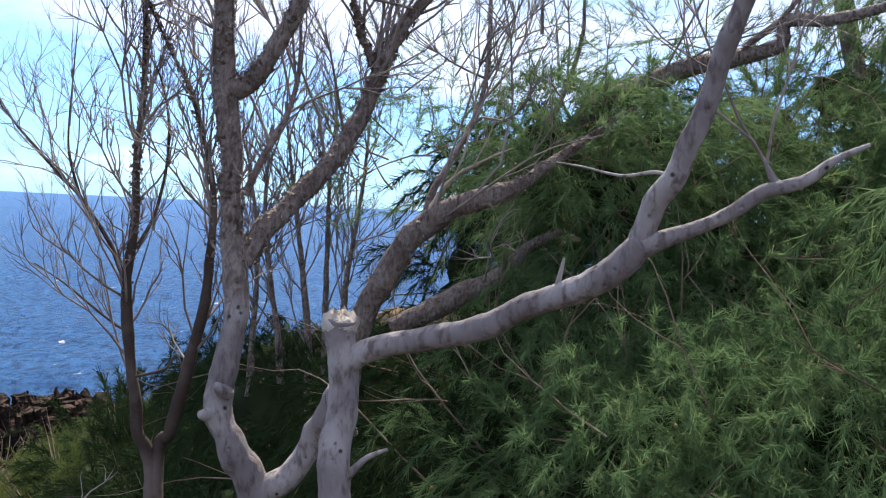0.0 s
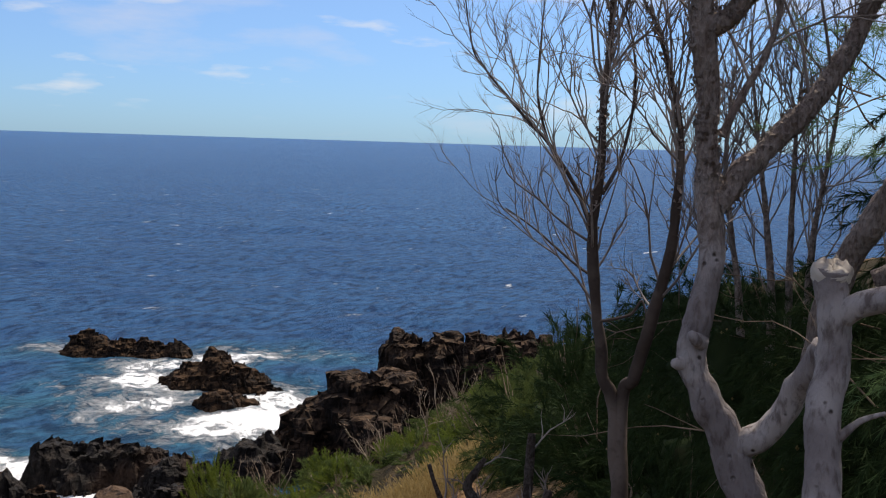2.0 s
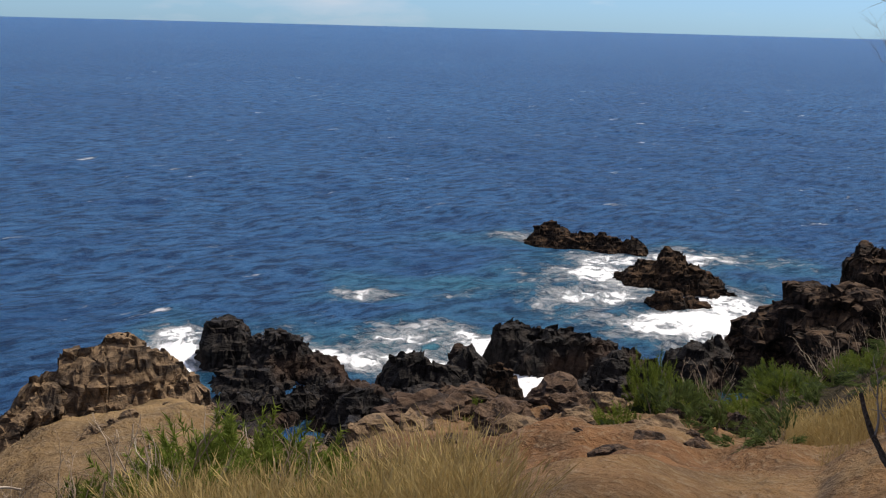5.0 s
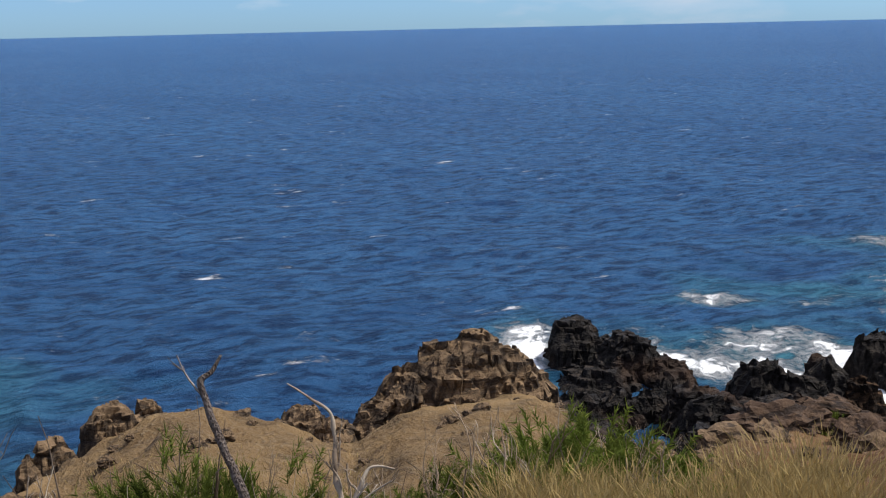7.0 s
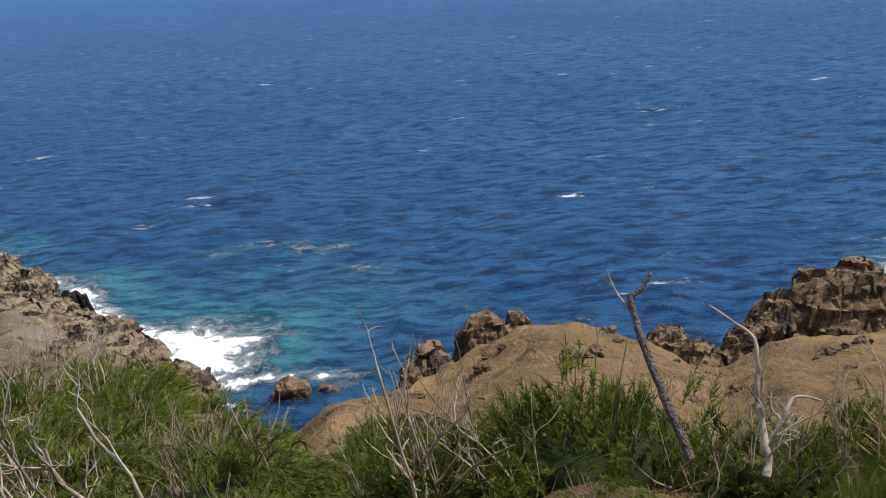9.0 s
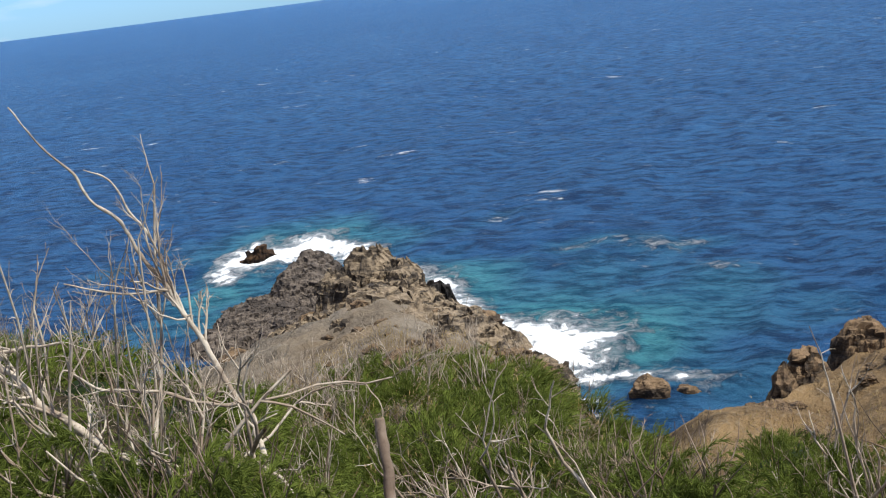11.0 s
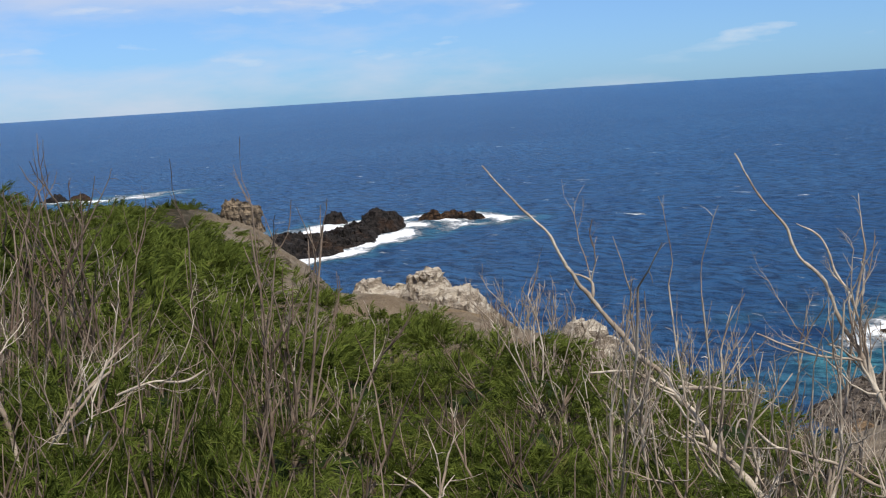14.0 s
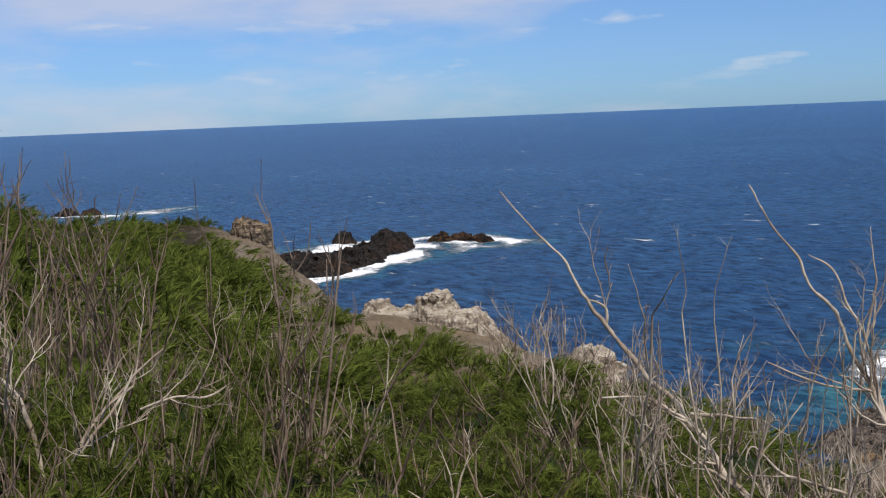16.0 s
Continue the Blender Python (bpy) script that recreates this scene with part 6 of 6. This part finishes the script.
# high crown and limb added out of view to shade the bushes below
UNSEEN_LIMB = [("branch", "rough", 0, [(1.83, 5.67, 16.73, 0.05), (1.6, 7.0, 18.6, 0.06), (0.2, 9.2, 20.0, 0.05), (-1.6, 10.8, 20.4, 0.04), (-3.2, 11.2, 20.6, 0.02)])]
line = np.array(UNSEEN_LIMB[0][3])
part("branch", limb_mesh("branch", [tube(line[:, :3], line[:, 3], 9, 0.13, 5)]), M["rough_bark"], far_casuarina)
UNSEEN_CROWN = [(-0.2, 9.0, 20.0, 0.95), (-1.2, 9.4, 20.2, 0.95), (-2.1, 9.8, 20.3, 0.95), (-3.0, 10.2, 20.5, 0.95), (-0.6, 10.4, 20.2, 0.95), (-1.6, 10.8, 20.5, 0.95), (-2.6, 11.2, 20.6, 0.95), (-0.9, 11.8, 20.6, 0.95), (-2.0, 12.2, 20.7, 0.95), (-3.4, 11.6, 20.8, 0.95), (0.5, 9.4, 20.0, 0.8), (0.3, 10.8, 20.4, 0.8)]
crown(far_casuarina, UNSEEN_CROWN, 760, "shade_needles", 26, 42, 0.55, 0.25, 0.026, 0.8, 0.55)


def bark_flakes(tree, limbs, count, seed):
    """Curled scales of bark that stand off the upper limbs."""
    rng = np.random.default_rng(seed)
    V = []
    for kind, bark, twigs, line in limbs:
        line = np.array(line)
        if line[:, 3].max() < 0.018:
            continue
        n = int(count * len(line) / 8)
        u = rng.uniform(0, len(line) - 1.001, n)
        i = u.astype(int)
        f = (u - i)[:, None]
        p, r = line[i, :3] * (1 - f) + line[i + 1, :3] * f, (line[i, 3] * (1 - f[:, 0]) + line[i + 1, 3] * f[:, 0])[:, None]
        keep = p[:, 2] + rng.normal(0, 0.12, n) > 15.72
        p, r, i = p[keep], r[keep], i[keep]
        d = line[i + 1, :3] - line[i, :3]
        d /= np.linalg.norm(d, axis=1, keepdims=True)
        o = np.cross(d, rng.normal(0, 1, d.shape))
        o /= np.linalg.norm(o, axis=1, keepdims=True)
        w = np.cross(d, o)
        base = p + o * r * 0.95
        a, b = rng.uniform(0.004, 0.012, (len(p), 1)), rng.uniform(0.006, 0.018, (len(p), 1))
        up = d * np.sign(rng.normal(0, 1, (len(p), 1))) + o * rng.uniform(0.3, 1.1, (len(p), 1))
        V.append(np.stack([base - w * a, base + w * a, base + w * a * 0.7 + up * b, base - w * a * 0.5 + up * b * 0.8], 1).reshape(-1, 3))
    V = np.concatenate(V)
    ob = part("loose_bark", mesh_from("loose_bark", V, np.arange(len(V)).reshape(-1, 4), smooth=False), M["rough_bark"], tree, "curled brown bark scales")
    tagged(ob, kind="stuff")


bark_flakes(pale_tree, PALE_LIMBS[1:7], 700, 77)
bark_flakes(casuarina, CAS_LIMBS, 500, 78)
bark_flakes(bare_tree, BARE_LIMBS[:2], 500, 79)

for limbs, seed in ((STUB_LIMBS, 700), (STUB2_LIMBS, 701), (STUB3_LIMBS, 702), (STUB4_LIMBS, 703)):
    limb_tree("dead_stub", "dark broken-off dead stem standing in the scrub, darkened for shade", "dead stem", slim([(k, "stub", t + 2, line) for k, b, t, line in limbs], 0.72), seed, 0.25, 0.008, 1, 0.2, group="broken stems")
limb_tree("dead_stub", "sawn-off bleached stake in the scrub", "dead stem", [(k, "brown", t, line) for k, b, t, line in STAKE_LIMBS], 704, group="broken stems")

LEANING = "bleached dead branch leaning out of the green scrub"
limb_tree("dead_branch", LEANING, "dead branch", slim([(k, b, t * 0.5 + 1, line) for k, b, t, line in DEADE_LIMBS], 0.82), 710, 0.42, 0.011, 1, 0.35, "leaning branches")
limb_tree("dead_branch", LEANING, "dead branch", slim([(k, b, t * 0.5 + 1, line) for k, b, t, line in DEADA_LIMBS], 0.82), 711, 0.42, 0.011, 1, 0.35, "leaning branches")
limb_tree("dead_branch", "forked pale dead branch lying over the scrub", "dead branch", slim([(k, b, t + 2, line) for k, b, t, line in DEADV_LIMBS], 0.9), 712, 0.4, 0.006, 2, 0.3, "leaning branches")
limb_tree("dead_shrub", "twisted bare stem above the tan headland", "dead shrub", slim([(k, "snag", 1, line) for k, b, t, line in DEADR_LIMBS], 1.2), 713, 0.3, 0.009, 1, 0.4)
limb_tree("dead_shrub", "forked bare stem above the tan headland", "dead shrub", slim([(k, "dead", 2, line) for k, b, t, line in DEADM_LIMBS], 0.95), 714, 0.3, 0.009, 1, 0.4)

# ------------------------------------------------------------------ grass
def grass(name, label, mat, seed, count, az, rr, height, width, heads=True):
    """A stand of bent blades, some with a seed head."""
    rng = np.random.default_rng(seed)
    a = np.radians(rng.uniform(*az, count))
    r = np.sqrt(rng.uniform(rr[0] ** 2, rr[1] ** 2, count))
    x, y = -np.sin(a) * r, np.cos(a) * r
    clump = fractal(np.stack([x, y, 0 * x], -1), 0.9, 3, seed)
    edge = np.minimum.reduce([np.degrees(a) - az[0], az[1] - np.degrees(a), (r - rr[0]) * 1.2, (rr[1] - r) * 1.2])
    keep = clump + np.clip(edge / 1.6, 0, 1) - 1 > rng.uniform(-0.9, 0.5, count)
    x, y = x[keep], y[keep]
    n = len(x)
    base = np.stack([x, y, ground_z(x, y) - 0.03], -1)
    h = rng.uniform(*height, (n, 1))
    lean = rng.normal(0, 0.2, (n, 3)) * (1, 1, 0) + np.array(WIND) * 0.3
    mid = base + (lean * 0.35 + (0, 0, 0.62)) * h
    tip = base + (lean * 1.1 + (0, 0, 0.95)) * h
    side = np.cross(lean + (0, 0, 1), rng.normal(0, 1, (n, 3)))
    side *= width / (np.linalg.norm(side, axis=1, keepdims=True) + 1e-9)
    V = np.stack([base - side * 0.5, base + side * 0.5, mid + side * 0.4, mid - side * 0.4, tip], 1).reshape(-1, 3)
    k = np.arange(n)[:, None] * 5
    F = np.concatenate([k + [0, 1, 2], k + [0, 2, 3], k + [3, 2, 4]])
    if heads:
        pick = np.where(rng.uniform(0, 1, n) < 0.55)[0]
        t, w = tip[pick], side[pick] * 2.0
        d = (tip - mid)[pick]
        H = np.stack([t - d * 0.15, t + d * 0.12 + w, t + d * 0.45, t + d * 0.12 - w], 1).reshape(-1, 3)
        j = np.arange(len(pick))[:, None] * 4 + len(V)
        V, F = np.concatenate([V, H]), np.concatenate([F, j + [0, 1, 2], j + [0, 2, 3]])
    me = mesh_from(name, V, F, smooth=False)
    me.materials.append(M[mat])
    tagged(new(name, me), label, "grass", kind="stuff")


grass("straw_grass", "dry golden grass beside the orange track", "straw", 800, 42000, (18.5, 30), (15.2, 21.8), (0.2, 0.5), 0.0042)
grass("straw_grass", "dry golden grass with pale seed heads below the lookout", "straw", 801, 40000, (43, 64), (7.0, 10.6), (0.35, 0.82), 0.0024)
grass("straw_grass", "pale dry grass on the neck of the headland", "straw", 804, 8000, (99, 116), (20, 34), (0.15, 0.4), 0.006)
grass("green_grass", "green grass mixed into the dry stand", "shrub", 802, 18000, (48, 68), (8.2, 12), (0.25, 0.6), 0.0026, False)
grass("straw_grass", "dry blades between the scrub and the bare earth", "straw", 803, 7000, (70, 124), (9, 22), (0.2, 0.5), 0.0045)


# ------------------------------------------------------------------ loose stones on the track and the headland
def stones(count, az, rr, size, mat, label, seed, fine=3):
    rng = np.random.default_rng(seed)
    shapes = [rock_mesh("stone", (1, 0.8, 0.5), seed + k, 12, 0.24, 0.3, fine) for k in range(4)]
    for me in shapes:
        me.materials.append(M[mat])
    for k in range(count):
        p = spot(rng.uniform(*az), rng.uniform(*rr))
        s = rng.uniform(*size) ** 1.0
        ob = new("stone", shapes[k % 4])
        ob.matrix_world = Matrix.Translation((p.x, p.y, height_at(p.x, p.y) + 0.12 * s)) @ pose(0, 0, 0, rng.normal(0, 8), rng.normal(0, 8), rng.uniform(0, 360)) @ Matrix.Diagonal((s, s, s, 1))
        tagged(ob, label, "stone", "loose stones")


def rim(lo, hi, count, size, mat, label, seed, back=0.4, fine=3):
    """Broken rock along the cliff's edge."""
    rng = np.random.default_rng(seed)
    shapes = [rock_mesh("stone", (1, 0.8, 0.5), seed + k, 14, 0.26, 0.3, fine) for k in range(4)]
    for me in shapes:
        me.materials.append(M[mat])
    for k in range(count):
        a = rng.uniform(lo, hi)
        r = coast(np.array([a]))[0][0] - back + rng.normal(0, 0.5)
        p, s = spot(a, r), size[0] + (size[1] - size[0]) * rng.uniform(0, 1) ** 2
        ob = new("stone", shapes[k % 4])
        ob.matrix_world = Matrix.Translation((p.x, p.y, height_at(p.x, p.y) - 0.25 * s)) @ pose(0, 0, 0, rng.normal(0, 8), rng.normal(0, 8), rng.uniform(0, 360)) @ Matrix.Diagonal((s, s, s, 1))
        tagged(ob, label, "stone", "edge rocks")


rim(56, 97, 22, (0.18, 0.5), "tan_rock", "broken tan rock on the cliff's edge", 940)
rim(36, 56, 22, (0.3, 0.9), "red_rock", "broken reddish rock on the cliff's edge", 950, 0.4, 4)
rim(100, 118, 26, (0.4, 1.2), "tan_rock", "broken tan rock on the cliff's edge", 960)
stones(18, (36, 56), (20, 25), (0.2, 0.75), "tan_rock", "weathered brown stone half sunk in the earth", 900)
stones(12, (40, 56), (22, 25.5), (0.5, 1.1), "red_rock", "rough reddish rock at the edge of the track", 910, 4)
stones(34, (34, 57), (14, 23), (0.1, 0.4), "red_rock", "small brown rock lying on the track", 970)
stones(30, (58, 92), (20, 34), (0.1, 0.36), "tan_rock", "weathered brown stone half sunk in the earth", 920)
stones(60, (99, 113), (24, 42), (0.12, 0.5), "tan_rock", "weathered brown stone half sunk in the earth", 930)
